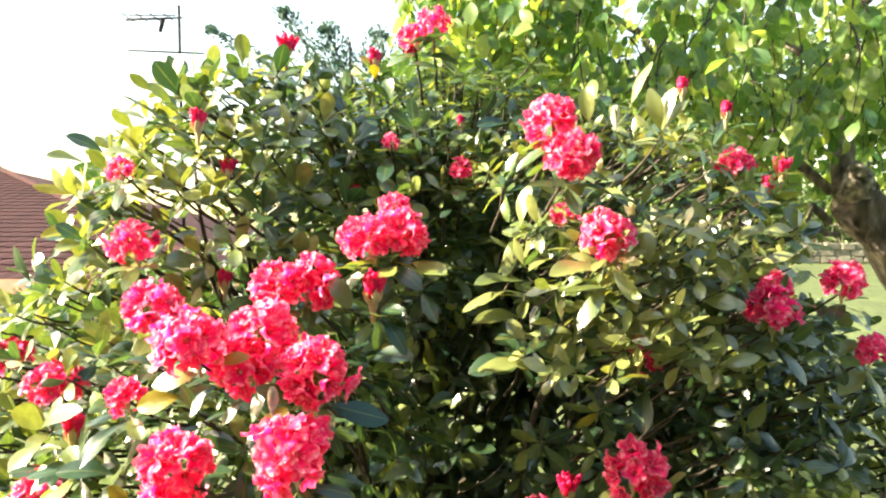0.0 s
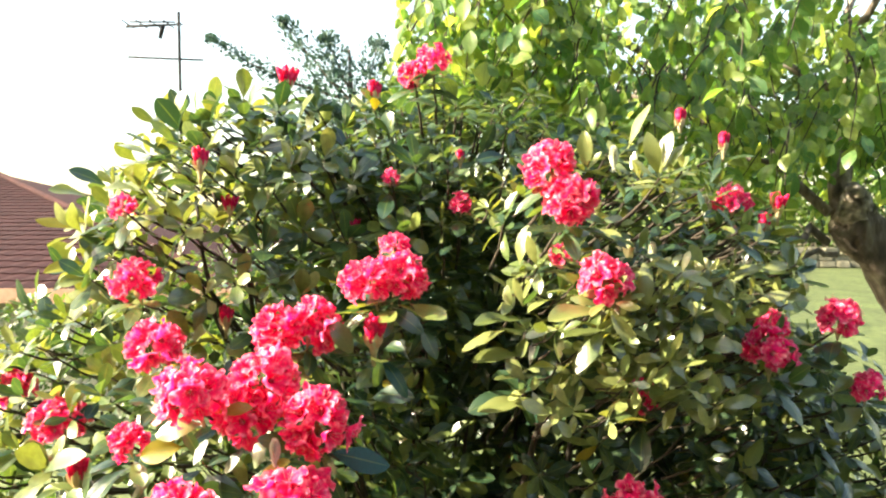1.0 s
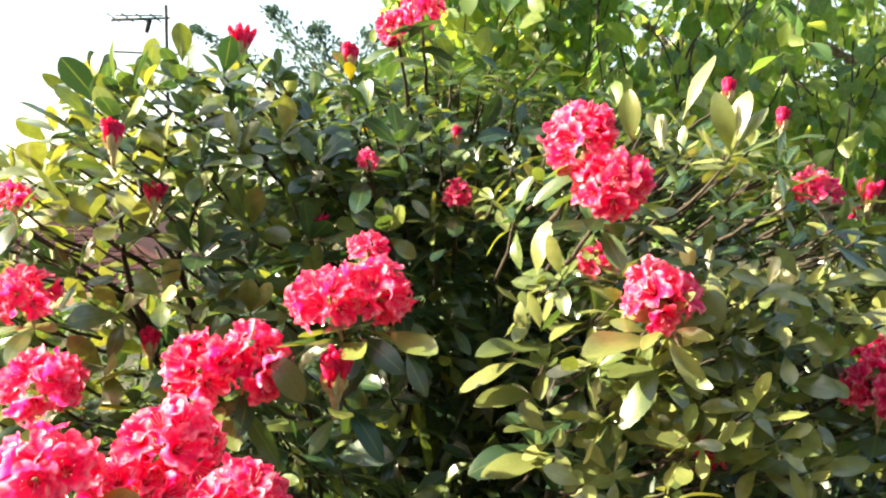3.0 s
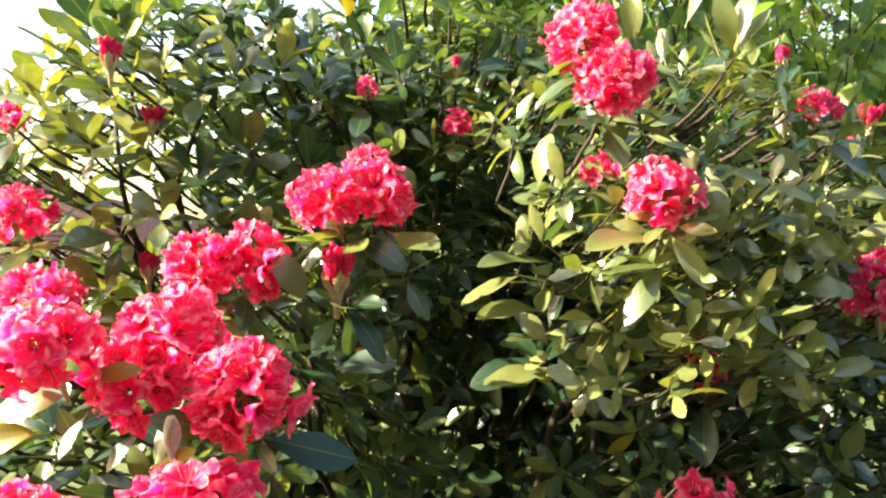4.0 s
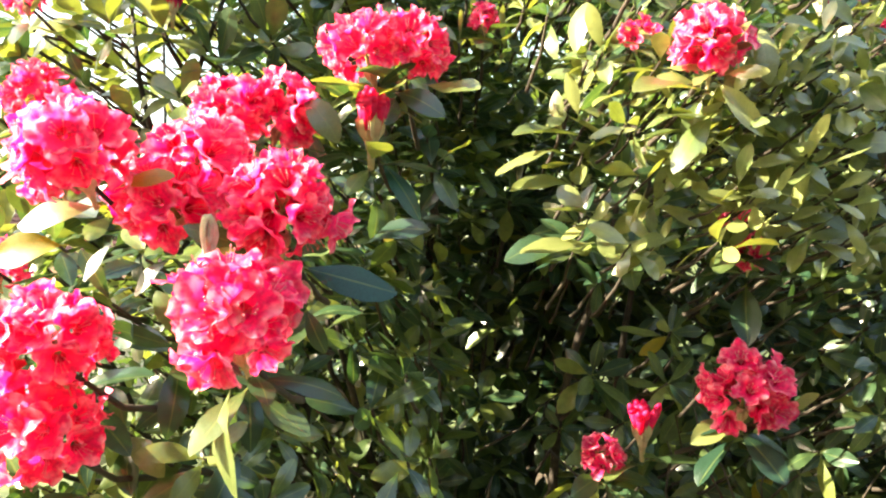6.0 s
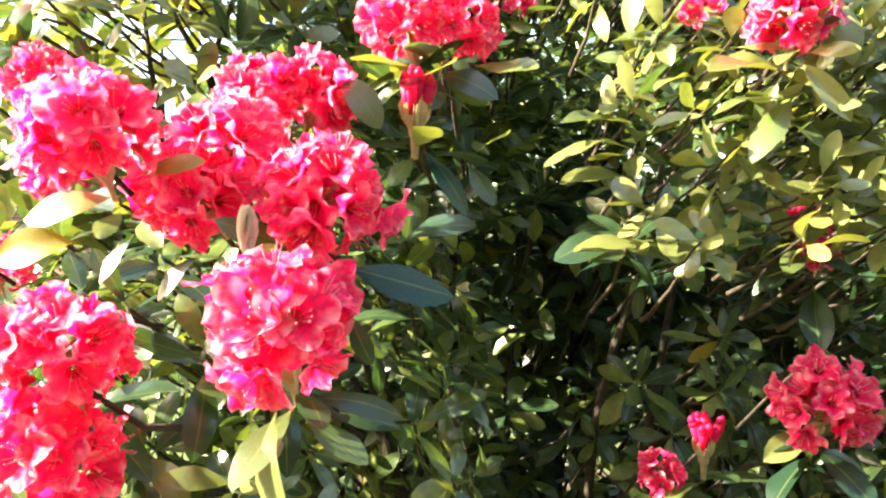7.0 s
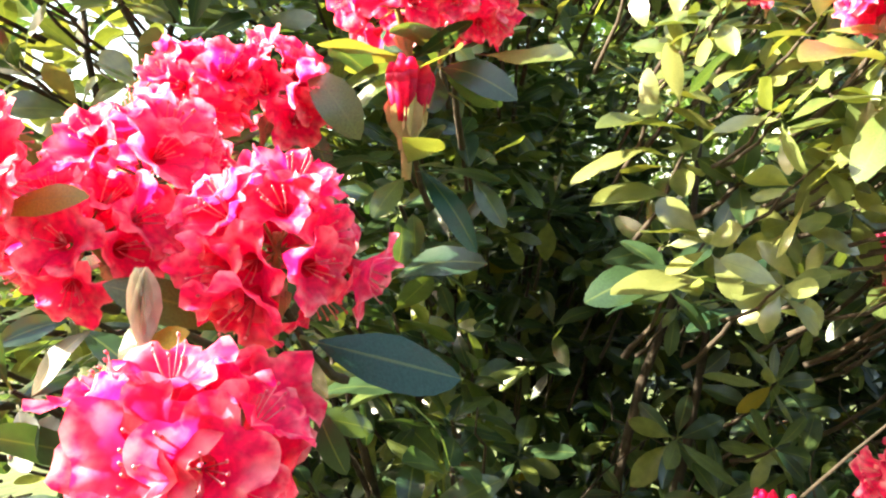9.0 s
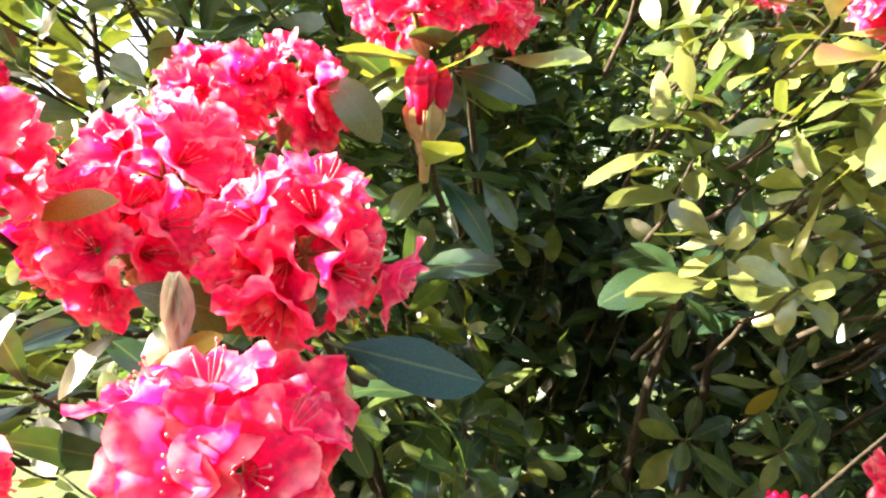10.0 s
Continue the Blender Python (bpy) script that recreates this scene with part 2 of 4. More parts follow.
def frame_of(direction, face, roll=0.0):
    """A turn that brings +Y to direction and +Z near face."""
    y = Vector(direction).normalized()
    x = y.cross(Vector(face))
    if x.length < 1e-4:
        x = y.cross(Vector((0.3, 0.5, 0.8)))
    x.normalize()
    m = Matrix((x, y, x.cross(y))).transposed()
    return m @ Matrix.Rotation(roll, 3, "Y")


def put_leaf(sheet, shapes, at, direction, face, length, roll=0.0):
    verts, faces, uvs = shapes[int(rng.integers(len(shapes)))]
    m = np.array(frame_of(direction, face, roll)) * length
    sheet.add(verts @ m.T + np.array(at), faces, uvs)


def leaf_meshes(name, shapes, mat):
    meshes = []
    for verts, faces, uvs in shapes:
        s = Sheet()
        s.add(verts, faces, uvs)
        meshes.append(s.mesh(name, mat))
    return meshes


# ---- ground and far things ----


def ground_height(x, y):
    rise = 0.055 * max(0.0, y - 3.5) if x > -1 else 0.055 * max(0.0, y - 3.5) * max(0, 1 - (-1 - x) / 2.5)
    fall = -0.16 * max(0.0, -x - 1.5) * min(1, max(0, (y - 1) / 6))
    return min(rise, 1.5) + max(fall, -1.7) + 0.03 * noise.noise((x * 0.7, y * 0.7, 0))


def build_ground():
    s = Sheet()
    marks = sorted(set([-400, -200, -100, -60, -40, -28] + [round(-20 + 0.8 * i, 2) for i in range(51)] + [28, 40, 60, 100, 200, 400]))
    verts = [(x, y, ground_height(x, y)) for y in marks for x in marks]
    n = len(marks)
    faces = [(j * n + i, j * n + i + 1, (j + 1) * n + i + 1, (j + 1) * n + i) for j in range(n - 1) for i in range(n - 1)]
    s.add(verts, faces)
    return tagged(piece("ground", s.mesh("ground", GRASS)), "sunlit garden lawn of pale green grass", "lawn", kind="structure")


build_ground()


def build_bed():
    """Dark soil disc, added so that gaps under the shrub look shaded."""
    s = Sheet()
    verts, faces, n = [(0.0, 2.7, ground_height(0, 2.7) + 0.06)], [], 40
    for ring in (0.5, 1.0):
        for i in range(n):
            w = 2 * math.pi * i / n
            q = ring * (1 + 0.12 * noise.noise((math.cos(w) * 2, math.sin(w) * 2, 3)))
            x, y = 2.0 * q * math.cos(w), 2.75 + 1.75 * q * math.sin(w)
            verts.append((x, y, ground_height(x, y) + (0.05 if ring < 1 else 0.012)))
    faces += [(0, 1 + i, 1 + (i + 1) % n) for i in range(n)]
    faces += [(1 + i, 1 + n + i, 1 + n + (i + 1) % n, 1 + (i + 1) % n) for i in range(n)]
    s.add(verts, faces)
    tagged(piece("flower_bed", s.mesh("flower_bed", SOIL)), "dark soil disc added to darken the gaps under the shrub", "flower bed", kind="structure")


build_bed()


def box(sheet, x0, x1, y0, y1, z0, z1, mat=0):
    v = [(x, y, z) for z in (z0, z1) for y in (y0, y1) for x in (x0, x1)]
    sheet.add(v, [(0, 2, 3, 1), (4, 5, 7, 6), (0, 1, 5, 4), (2, 6, 7, 3), (0, 4, 6, 2), (1, 3, 7, 5)], None, mat)


EAVE_Y, EAVE_Z, CORNER_X, PITCH = 9.0, 1.12, -2.85, 0.268


def build_house():
    """A low house with a hipped tile roof, below the garden on the slope."""
    house = tagged(new("house"), "low pale house with a hipped brown-red tile roof", "house")
    x0, x1, y0, depth = -34.0, CORNER_X, EAVE_Y, 21.0
    half = depth / 2
    s = Sheet()
    box(s, x0 + 0.5, x1 - 0.5, y0 + 0.5, y0 + depth - 0.5, -2.2, EAVE_Z - 0.02)
    piece("wall", s.mesh("wall", RENDER_WALL, smooth=False), house)
    a, b, c, d = (x0, y0, EAVE_Z), (x1, y0, EAVE_Z), (x1, y0 + depth, EAVE_Z), (x0, y0 + depth, EAVE_Z)
    top = EAVE_Z + half * PITCH
    e, f = (x0 + half, y0 + half, top), (x1 - half, y0 + half, top)
    s = Sheet()
    s.add([a, b, c, d, e, f], [(0, 1, 5, 4), (1, 2, 5), (2, 3, 4, 5), (3, 0, 4), (3, 2, 1, 0)])
    roof = piece("roof", s.mesh("roof", TILE, smooth=False), house, label="brown-red clay tile roof")
    s = Sheet()
    box(s, x0 - 0.03, x1 + 0.03, y0 - 0.05, y0 - 0.01, EAVE_Z - 0.16, EAVE_Z + 0.03)
    piece("fascia", s.mesh("fascia", FASCIA, smooth=False), house, label="orange-brown painted eaves board")
    # courses of tiles: rows that overlap like steps on the front and the right-hand slope
    tile = Sheet()
    w, run = 0.30, 0.36
    tile.add([(0, 0, 0.032), (w * 0.5, 0, 0.048), (w - 0.012, 0, 0.032), (0, run, 0.012), (w * 0.5, run, 0.03), (w - 0.012, run, 0.012), (0, 0, 0.0), (w - 0.012, 0, 0.0)],
             [(0, 1, 4, 3), (1, 2, 5, 4), (6, 7, 2, 1, 0)])
    me = tile.mesh("roof_tile", TILE, smooth=False)
    slope = math.atan(PITCH)
    step = 0.33
    count = 0
    rest = Sheet()
    tv = np.concatenate(tile.v)
    for row in range(32):
        along = row * step
        y, z = y0 + along * math.cos(slope), EAVE_Z + along * math.sin(slope)
        right = x1 - (y - y0) - 0.05
        x = right - w
        while x > -9.6 - 0.5 * row and x > x0 + (y - y0):
            m = Matrix.Translation((x, y, z + 0.004)) @ Matrix.Rotation(slope, 4, "X")
            if count < 290 and row < 20 and x > -6.9 - row * 0.55:
                piece("tile", me, roof, m)
                count += 1
            else:
                rest.add(tv @ np.array(m.to_3x3()).T + np.array(m.translation), tile.f)
            x -= w
    piece("tile_course", rest.mesh("tile_course", TILE, smooth=False), roof, kind="stuff")
    s = Sheet()
    tube(s, [Vector(b) + (Vector(f) - Vector(b)) * (i / 40) + Vector((0, 0, 0.05 + 0.012 * (i % 2))) for i in range(41)], 0.075, 0.075, 8)
    piece("hip_ridge", s.mesh("hip_ridge", TILE), roof, label="rounded hip tiles")
    return house


build_house()


def build_aerial():
    """Television aerial on a tall thin mast."""
    aerial = tagged(new("television_aerial"), "grey metal television aerial on a tall thin mast", "aerial")
    x, y, lean = -6.06, 15.0, -0.024
    zt, zb = 6.72, 1.9

    def at(z, dx=0.0, dy=0.0):
        return Vector((x + (z - zb) * lean + 0.09 + dx, y + dy, z))
    s = Sheet()
    tube(s, [at(zb), at(4.0), at(zt + 0.1)], 0.036, 0.032, 8)
    piece("mast", s.mesh("mast", METAL), aerial)

    def boom(z, left, right, tilt, name):
        s = Sheet()
        tube(s, [at(z - tilt * left, left), at(z), at(z - tilt * right, right)], 0.026, 0.023, 6)
        return piece(name, s.mesh(name, METAL), aerial)

    boom(5.80, -1.12, 0.52, 0.05, "lower_boom")
    upper = boom(6.55, -1.15, 0.08, -0.02, "upper_boom")
    s = Sheet()
    tube(s, [at(6.7, -1.2, 0.25), at(6.62, -0.1, 0.05)], 0.018, 0.018, 6)
    tube(s, [at(6.42, -1.05, -0.25), at(6.52, -0.1, -0.05)], 0.018, 0.018, 6)
    piece("side_boom", s.mesh("side_boom", METAL), upper)
    for i in range(4):
        s = Sheet()
        k = -1.12 + i * 0.30
        tube(s, [at(6.55 + 0.02 * -k, k, -0.28), at(6.55 + 0.02 * -k, k, 0.28)], 0.015, 0.015, 5)
        piece("rod", s.mesh("rod", METAL), upper)
    s = Sheet()
    tube(s, [at(6.52, -0.35), at(6.25, -0.42)], 0.05, 0.04, 8)
    piece("reflector", s.mesh("reflector", METAL), aerial)


build_aerial()


def build_conifer(x, y, height, spread, seed):
    """A far evergreen with drooping, uneven sprays."""
    r = random.Random(seed)
    z0 = ground_height(x, y) - 0.1
    tree = tagged(new("conifer_tree"), "dark blue-green conifer behind the garden", "tree")
    s = Sheet()
    tube(s, [(x, y, z0), (x + 0.1, y, z0 + height * 0.5), (x, y, z0 + height)], 0.16, 0.02, 8)
    piece("trunk", s.mesh("trunk", BARK), tree)
    boughs, crown = Sheet(), Sheet()
    # two long sprays that reach out over the garden, then the rounder rest
    reaches = [((0.25, 3.95), (-2.05, 4.86), 0.15, 9), ((0.15, 3.9), (-0.95, 5.12), 0.21, 8), ((0.1, 4.0), (-0.3, 4.85), 0.22, 7), ((0.1, 3.6), (0.45, 4.75), 0.24, 7)]
    for i in range(46):
        if i < len(reaches):
            (ax, az), (bx, bz), fat, n = reaches[i]
            a, b = Vector((x + ax, y, az)), Vector((x + bx, y - 0.2, bz))
        else:
            k = r.uniform(0.12, 0.80)
            w = r.uniform(0, 2 * math.pi)
            reach = spread * (1 - k) ** 0.7 * r.uniform(0.6, 1.1) + 0.25
            a = Vector((x, y, z0 + height * k))
            b = a + Vector((math.cos(w) * reach, math.sin(w) * reach, reach * r.uniform(0.05, 0.35)))
            fat, n = 0.13, 7
        pts = bend(a, b, (0, 0, -0.07 * (b - a).length), n, 0.05, i)
        tube(boughs, pts, 0.03, 0.006, 5)
        for q, p in enumerate(pts[2:]):
            share = fat * (1.0 - 0.75 * q / max(1, len(pts) - 3))
            nxt = pts[min(len(pts) - 1, q + 3)]
            for _ in range(90 if i < len(reaches) else 44):
                d = Vector((r.gauss(0, 1), r.gauss(0, 1), r.gauss(0, 0.7) + 0.1)).normalized() + (b - a).normalized() * 1.1
                c = Vector(p).lerp(Vector(nxt), r.random()) + Vector((r.gauss(0, share), r.gauss(0, share), r.gauss(0, share * 0.7)))
                put_leaf(crown, SMALL, c, d, (r.gauss(0, 1), r.gauss(0, 1), 1), r.uniform(0.05, 0.11))
    piece("bough", boughs.mesh("bough", BARK), tree, kind="stuff")
    piece("crown", crown.mesh("crown", NEEDLES), tree, kind="stuff")


def build_sky_block_wall():
    """Unseen plain wall behind the viewer, added to cut skylight on the shrub."""
    s = Sheet()
    box(s, -9.0, 10.0, -3.3, -3.0, -0.3, 4.8)
    tagged(piece("wall_south", s.mesh("wall_south", ADDED_WALL, smooth=False)), "plain brown wall, added unseen to block skylight", "wall", kind="structure")


build_sky_block_wall()
build_conifer(-1.70, 10.8, 4.6, 1.5, 3)


def build_hedge(name, label, x0, x1, y, depth, height, count, size, seed, mat):
    r = random.Random(seed)
    s, st = Sheet(), Sheet()
    for i in range(count):
        x = r.uniform(x0, x1)
        top = height * (0.8 + 0.35 * noise.noise((x * 0.8, seed, 0)) + 0.12 * noise.noise((x * 3, seed, 4)))
        yy = y + depth * (r.uniform(-0.5, 0.5) * (0.75 + 0.6 * noise.noise((x * 2.3, seed, 2))) + 0.35 * noise.noise((x * 1.1, seed, 7)))
        g = ground_height(x, yy)
        z = g + top * r.uniform(0.02, 1.0) ** 0.7
        d = Vector((r.gauss(0, 1), r.gauss(-0.4, 1), r.gauss(0.3, 0.8)))
        put_leaf(s, SMALL if size < 0.1 else BROAD, (x, yy, z), d, (r.gauss(0, 0.6), r.gauss(-0.5, 0.6), 1), size * r.uniform(0.6, 1.4))
    for i in range(int((x1 - x0) * 4)):
        x = x0 + (x1 - x0) * (i + r.random()) / ((x1 - x0) * 4)
        g = ground_height(x, y)
        tube(st, bend((x, y, g - 0.05), (x + r.uniform(-0.3, 0.3), y, g + height * 0.7), (0, 0, 0), 4, 0.15, i), 0.02, 0.006, 5)
    hedge = tagged(new(name), label, "hedge")
    piece("leafage", s.mesh("leafage", mat), hedge, kind="stuff")
    piece("stem", st.mesh("stem", TWIG), hedge, kind="stuff")


build_hedge("hedge", "mixed green garden hedge behind the lawn", -2.0, 24.0, 26.5, 2.0, 3.2, 12000, 0.2, 11, LEAF_SMALL)


def build_wall_low():
    """A low garden wall of rough pale stones along the back of the lawn."""
    r = random.Random(5)
    wall = tagged(new("garden_wall"), "low rough garden wall of pale stones", "wall", kind="structure")
    kinds = []
    for k in range(4):
        bm = bmesh.new()
        bmesh.ops.create_cube(bm, size=1)
        bmesh.ops.bevel(bm, geom=bm.edges[:], offset=0.12, segments=1, affect="EDGES")
        for v in bm.verts:
            v.co += Vector((r.uniform(-0.05, 0.05), r.uniform(-0.05, 0.05), r.uniform(-0.05, 0.05)))
        me = bpy.data.meshes.new("stone")
        bm.to_mesh(me)
        bm.free()
        me.materials.append(STONE)
        kinds.append(me)
    for row in range(3):
        x = 5.0 + 0.2 * row
        while x < 20:
            w = r.uniform(0.35, 0.6)
            g = ground_height(x, 24.0)
            piece("stone", kinds[r.randrange(4)], wall, Matrix.LocRotScale((x + w / 2, 24.0 + r.uniform(-0.03, 0.03), g + 0.12 + 0.22 * row), None, (w, 0.35, 0.235)))
            x += w


build_wall_low()
build_hedge("low_shrub", "low yellow-green small-leaved shrub beside the bed", 0.90, 1.9, 1.84, 0.30, 1.26, 3600, 0.042, 31, LEAF_LIGHT)
build_hedge("garden_hedge", "clipped dark green hedge before the house", -12.0, -2.2, 7.9, 0.8, 2.05, 9000, 0.09, 41, LEAF_SMALL)
build_hedge("tree_belt", "tall belt of sunlit trees behind the garden", -3.6, 27.0, 29.0, 4.0, 11.5, 26000, 0.34, 17, LEAF_SMALL)


def build_tree():
    """Broad-leaved tree whose boughs hang over the shrub."""
    r = random.Random(21)
    tree = tagged(new("broadleaf_tree"), "broad-leaved tree with a gnarled trunk and drooping light green leaves", "tree")
    s = Sheet()
    bole = bend((3.0, 4.2, -0.1), (2.55, 3.95, 1.30), (0.10, 0, 0), 7, 0.05, 3) + bend((2.46, 3.91, 1.42), (2.12, 3.83, 1.80), (0.02, 0, 0), 4, 0.03, 5)
    tube(s, bole, 0.17, 0.125, 14, knots=0.35)
    trunk = piece("trunk", s.mesh("trunk", BARK), tree, label="gnarled dark trunk under a stump coloured as if sunlit")
    boughs = [((2.16, 3.82, 1.76), (2.10, 3.74, 1.95), 0.125, 0.04), ((2.0, 3.78, 1.82), (1.3, 4.9, 3.0), 0.03, 0.012), ((2.1, 3.85, 1.8), (2.75, 4.9, 3.4), 0.06, 0.02),
              ((1.3, 4.9, 3.0), (0.0, 4.2, 3.2), 0.03, 0.01), ((1.6, 4.4, 2.4), (0.7, 4.6, 2.75), 0.015, 0.006), ((2.0, 3.8, 1.66), (1.45, 3.6, 1.52), 0.025, 0.008),
              ((2.05, 3.8, 1.6), (1.5, 3.5, 1.40), 0.018, 0.006), ((1.9, 3.9, 2.0), (1.1, 4.4, 2.35), 0.02, 0.006), ((2.35, 4.4, 2.6), (1.7, 4.6, 2.9), 0.03, 0.01),
              ((2.6, 4.7, 3.1), (3.2, 4.4, 3.7), 0.03, 0.01), ((1.35, 4.8, 2.9), (0.9, 4.3, 2.3), 0.012, 0.004), ((2.55, 4.6, 3.0), (3.0, 4.4, 2.5), 0.03, 0.01)]
    for i, (a, b, r0, r1) in enumerate(boughs):
        s = Sheet()
        tube(s, bend(a, b, (0, 0, 0.12 * r.random()), 8, 0.10, i + 30), r0, r1, 8, knots=0.3)
        piece("bough", s.mesh("bough", BARK if i else SUNLIT_BARK), tree, label="" if i else "stump of a bough, coloured pale as if sunlit")
    leaves, twigs = Sheet(), Sheet()
    single = leaf_meshes("leaf", BROAD, LEAF_BROAD)
    made = 0
    clumps = []
    for i in range(640):
        k = r.random()
        x = r.uniform(-0.25, 3.2)
        low = 2.38 if x < 0.5 else 2.05 if x < 1.2 else 1.85
        z = low + (3.7 - low) * k ** 1.6
        y = r.uniform(2.7, 5.0) if x > 0.7 else r.uniform(2.75, 4.0)
        if 1.5 < x < 2.5 and y < 4.0:
            z = max(z, 2.16 + 0.12 * r.random())
        clumps.append(Vector((x, y, z)))
    for c in clumps:
        a = c + Vector((r.uniform(-0.1, 0.25), r.uniform(-0.05, 0.2), r.uniform(0.12, 0.3)))
        tube(twigs, bend(a, c - Vector((0, 0, 0.12)), (r.uniform(-0.04, 0.04), 0, 0.04), 5), 0.005, 0.002, 4)
        for j in range(r.randint(10, 15)):
            p = a.lerp(c - Vector((0, 0, 0.12)), j / 13) + Vector((r.gauss(0, 0.03), r.gauss(0, 0.03), 0))
            d = Vector((r.gauss(0, 0.5), r.gauss(-0.1, 0.5), -0.85 + r.gauss(0, 0.35)))
            f = Vector((r.gauss(-0.3, 0.7), r.gauss(-0.6, 0.6), 0.5))
            size = r.uniform(0.06, 0.135)
            if made < 280 and c.y < 3.0:
                piece("leaf", single[r.randrange(6)], tree, Matrix.Translation(p) @ frame_of(d, f).to_4x4() @ Matrix.Scale(size, 4))
                made += 1
            else:
                put_leaf(leaves, BROAD, p, d, f, size)
    piece("crown", leaves.mesh("crown", LEAF_BROAD), tree, kind="stuff")
    piece("twig", twigs.mesh("twig", TWIG), tree, kind="stuff")


build_tree()

# ---- the rhododendron ----
rng = np.random.default_rng(23)
bush = tagged(new("rhododendron_bush"), "large rhododendron shrub with crimson-pink flower clusters and leathery leaves", "shrub")
bush_leaves, bush_twigs, young_lit_leaves = Sheet(), Sheet(), Sheet()
LEAF_MESHES = leaf_meshes("leaf", NARROW, LEAF)
YOUNG_LIT_MESHES = leaf_meshes("leaf", NARROW, LEAF_YOUNG_LIT)
SHADED_MESHES = leaf_meshes("leaf", NARROW, LEAF_SHADED)
ROUND_MESHES = leaf_meshes("leaf", OBOVATE, LEAF)
YELLOW_MESHES = leaf_meshes("yellowed_leaf", NARROW, LEAF_YELLOW)
ROOT = Vector((0.0, 2.65, 0.0))
single_leaves = [0]

# centre and radii of the lobes of the crown
LOBES = [((0.10, 2.95, 1.08), (1.05, 0.85, 1.08)), ((-0.52, 1.95, 0.84), (0.48, 0.50, 0.44)), ((0.50, 2.32, 1.50), (0.56, 0.56, 0.40)),
         ((-0.66, 2.38, 1.49), (0.53, 0.42, 0.585)), ((0.00, 2.62, 1.62), (0.58, 0.50, 0.54)), ((-1.02, 2.32, 0.88), (0.48, 0.50, 0.60)),
         ((1.06, 2.46, 0.86), (0.48, 0.50, 0.43)), ((0.58, 2.85, 0.70), (0.62, 0.60, 0.60)), ((-0.36, 2.28, 1.22), (0.36, 0.33, 0.50))]


def one_leaf(at, direction, face, length, roll=0.0, near=False, yellow=False, shapes=NARROW, young_lit=False):
    if (near and single_leaves[0] < 300) or yellow:
        meshes = YELLOW_MESHES if yellow else YOUNG_LIT_MESHES if young_lit else LEAF_MESHES
        m = Matrix.Translation(at) @ frame_of(direction, face, roll).to_4x4() @ Matrix.Scale(length, 4)
        piece("leaf", meshes[int(rng.integers(8))], bush, m, label="yellowed leaf" if yellow else "")
        single_leaves[0] += 0 if yellow else 1
    else:
        put_leaf(young_lit_leaves if young_lit else bush_leaves, shapes, at, direction, face, length, roll)


def whorl(at, axis, count, size, lift=(-0.35, 0.75), near=False, shapes=NARROW, young_lit=False):
    """A ring of leaves round the tip of a shoot."""
    axis = Vector(axis).normalized()
    a = axis.orthogonal().normalized()
    b = axis.cross(a)
    start = rng.uniform(0, 6.28)
    for i in range(count):
        w = start + 2.4 * i + rng.uniform(-0.3, 0.3)
        e = lift[0] + (lift[1] - lift[0]) * (i / max(1, count - 1)) + rng.uniform(-0.2, 0.2)
        out = a * math.cos(w) + b * math.sin(w)
        d = out * math.cos(e) + axis * math.sin(e) - Vector((0, 0, 0.12))
        f = axis * math.cos(e) - out * math.sin(e)
        base = Vector(at) + axis * (0.025 * (i / count) - 0.02)
        one_leaf(base, d, f, size * rng.uniform(0.72, 1.15), rng.uniform(-0.5, 0.5), near, rng.random() < 0.004, shapes, young_lit)


def shoot(at, axis, length, r0=0.0045):
    """The twig that carries a whorl, running back into the shrub."""
    at, axis = Vector(at), Vector(axis).normalized()
    home = Vector((ROOT.x + 0.35 * (at.x - ROOT.x), ROOT.y + 0.3 * (at.y - ROOT.y), max(0.1, at.z - length * 1.4)))
    length *= 0.55
    end = at + (home - at).normalized() * length
    tube(bush_twigs, bend(end, at, axis * -0.03 * length + Vector((0, 0, -0.05 * length)), 5, 0.006, at.x * 7), r0 * 1.1, r0 * 0.6, 5)


def lobes_inside(p, skip=-1):
    best = 9.0
    for i, (c, r) in enumerate(LOBES):
        if i != skip:
            best = min(best, math.sqrt(sum(((p[k] - c[k]) / r[k]) ** 2 for k in range(3))))
    return best


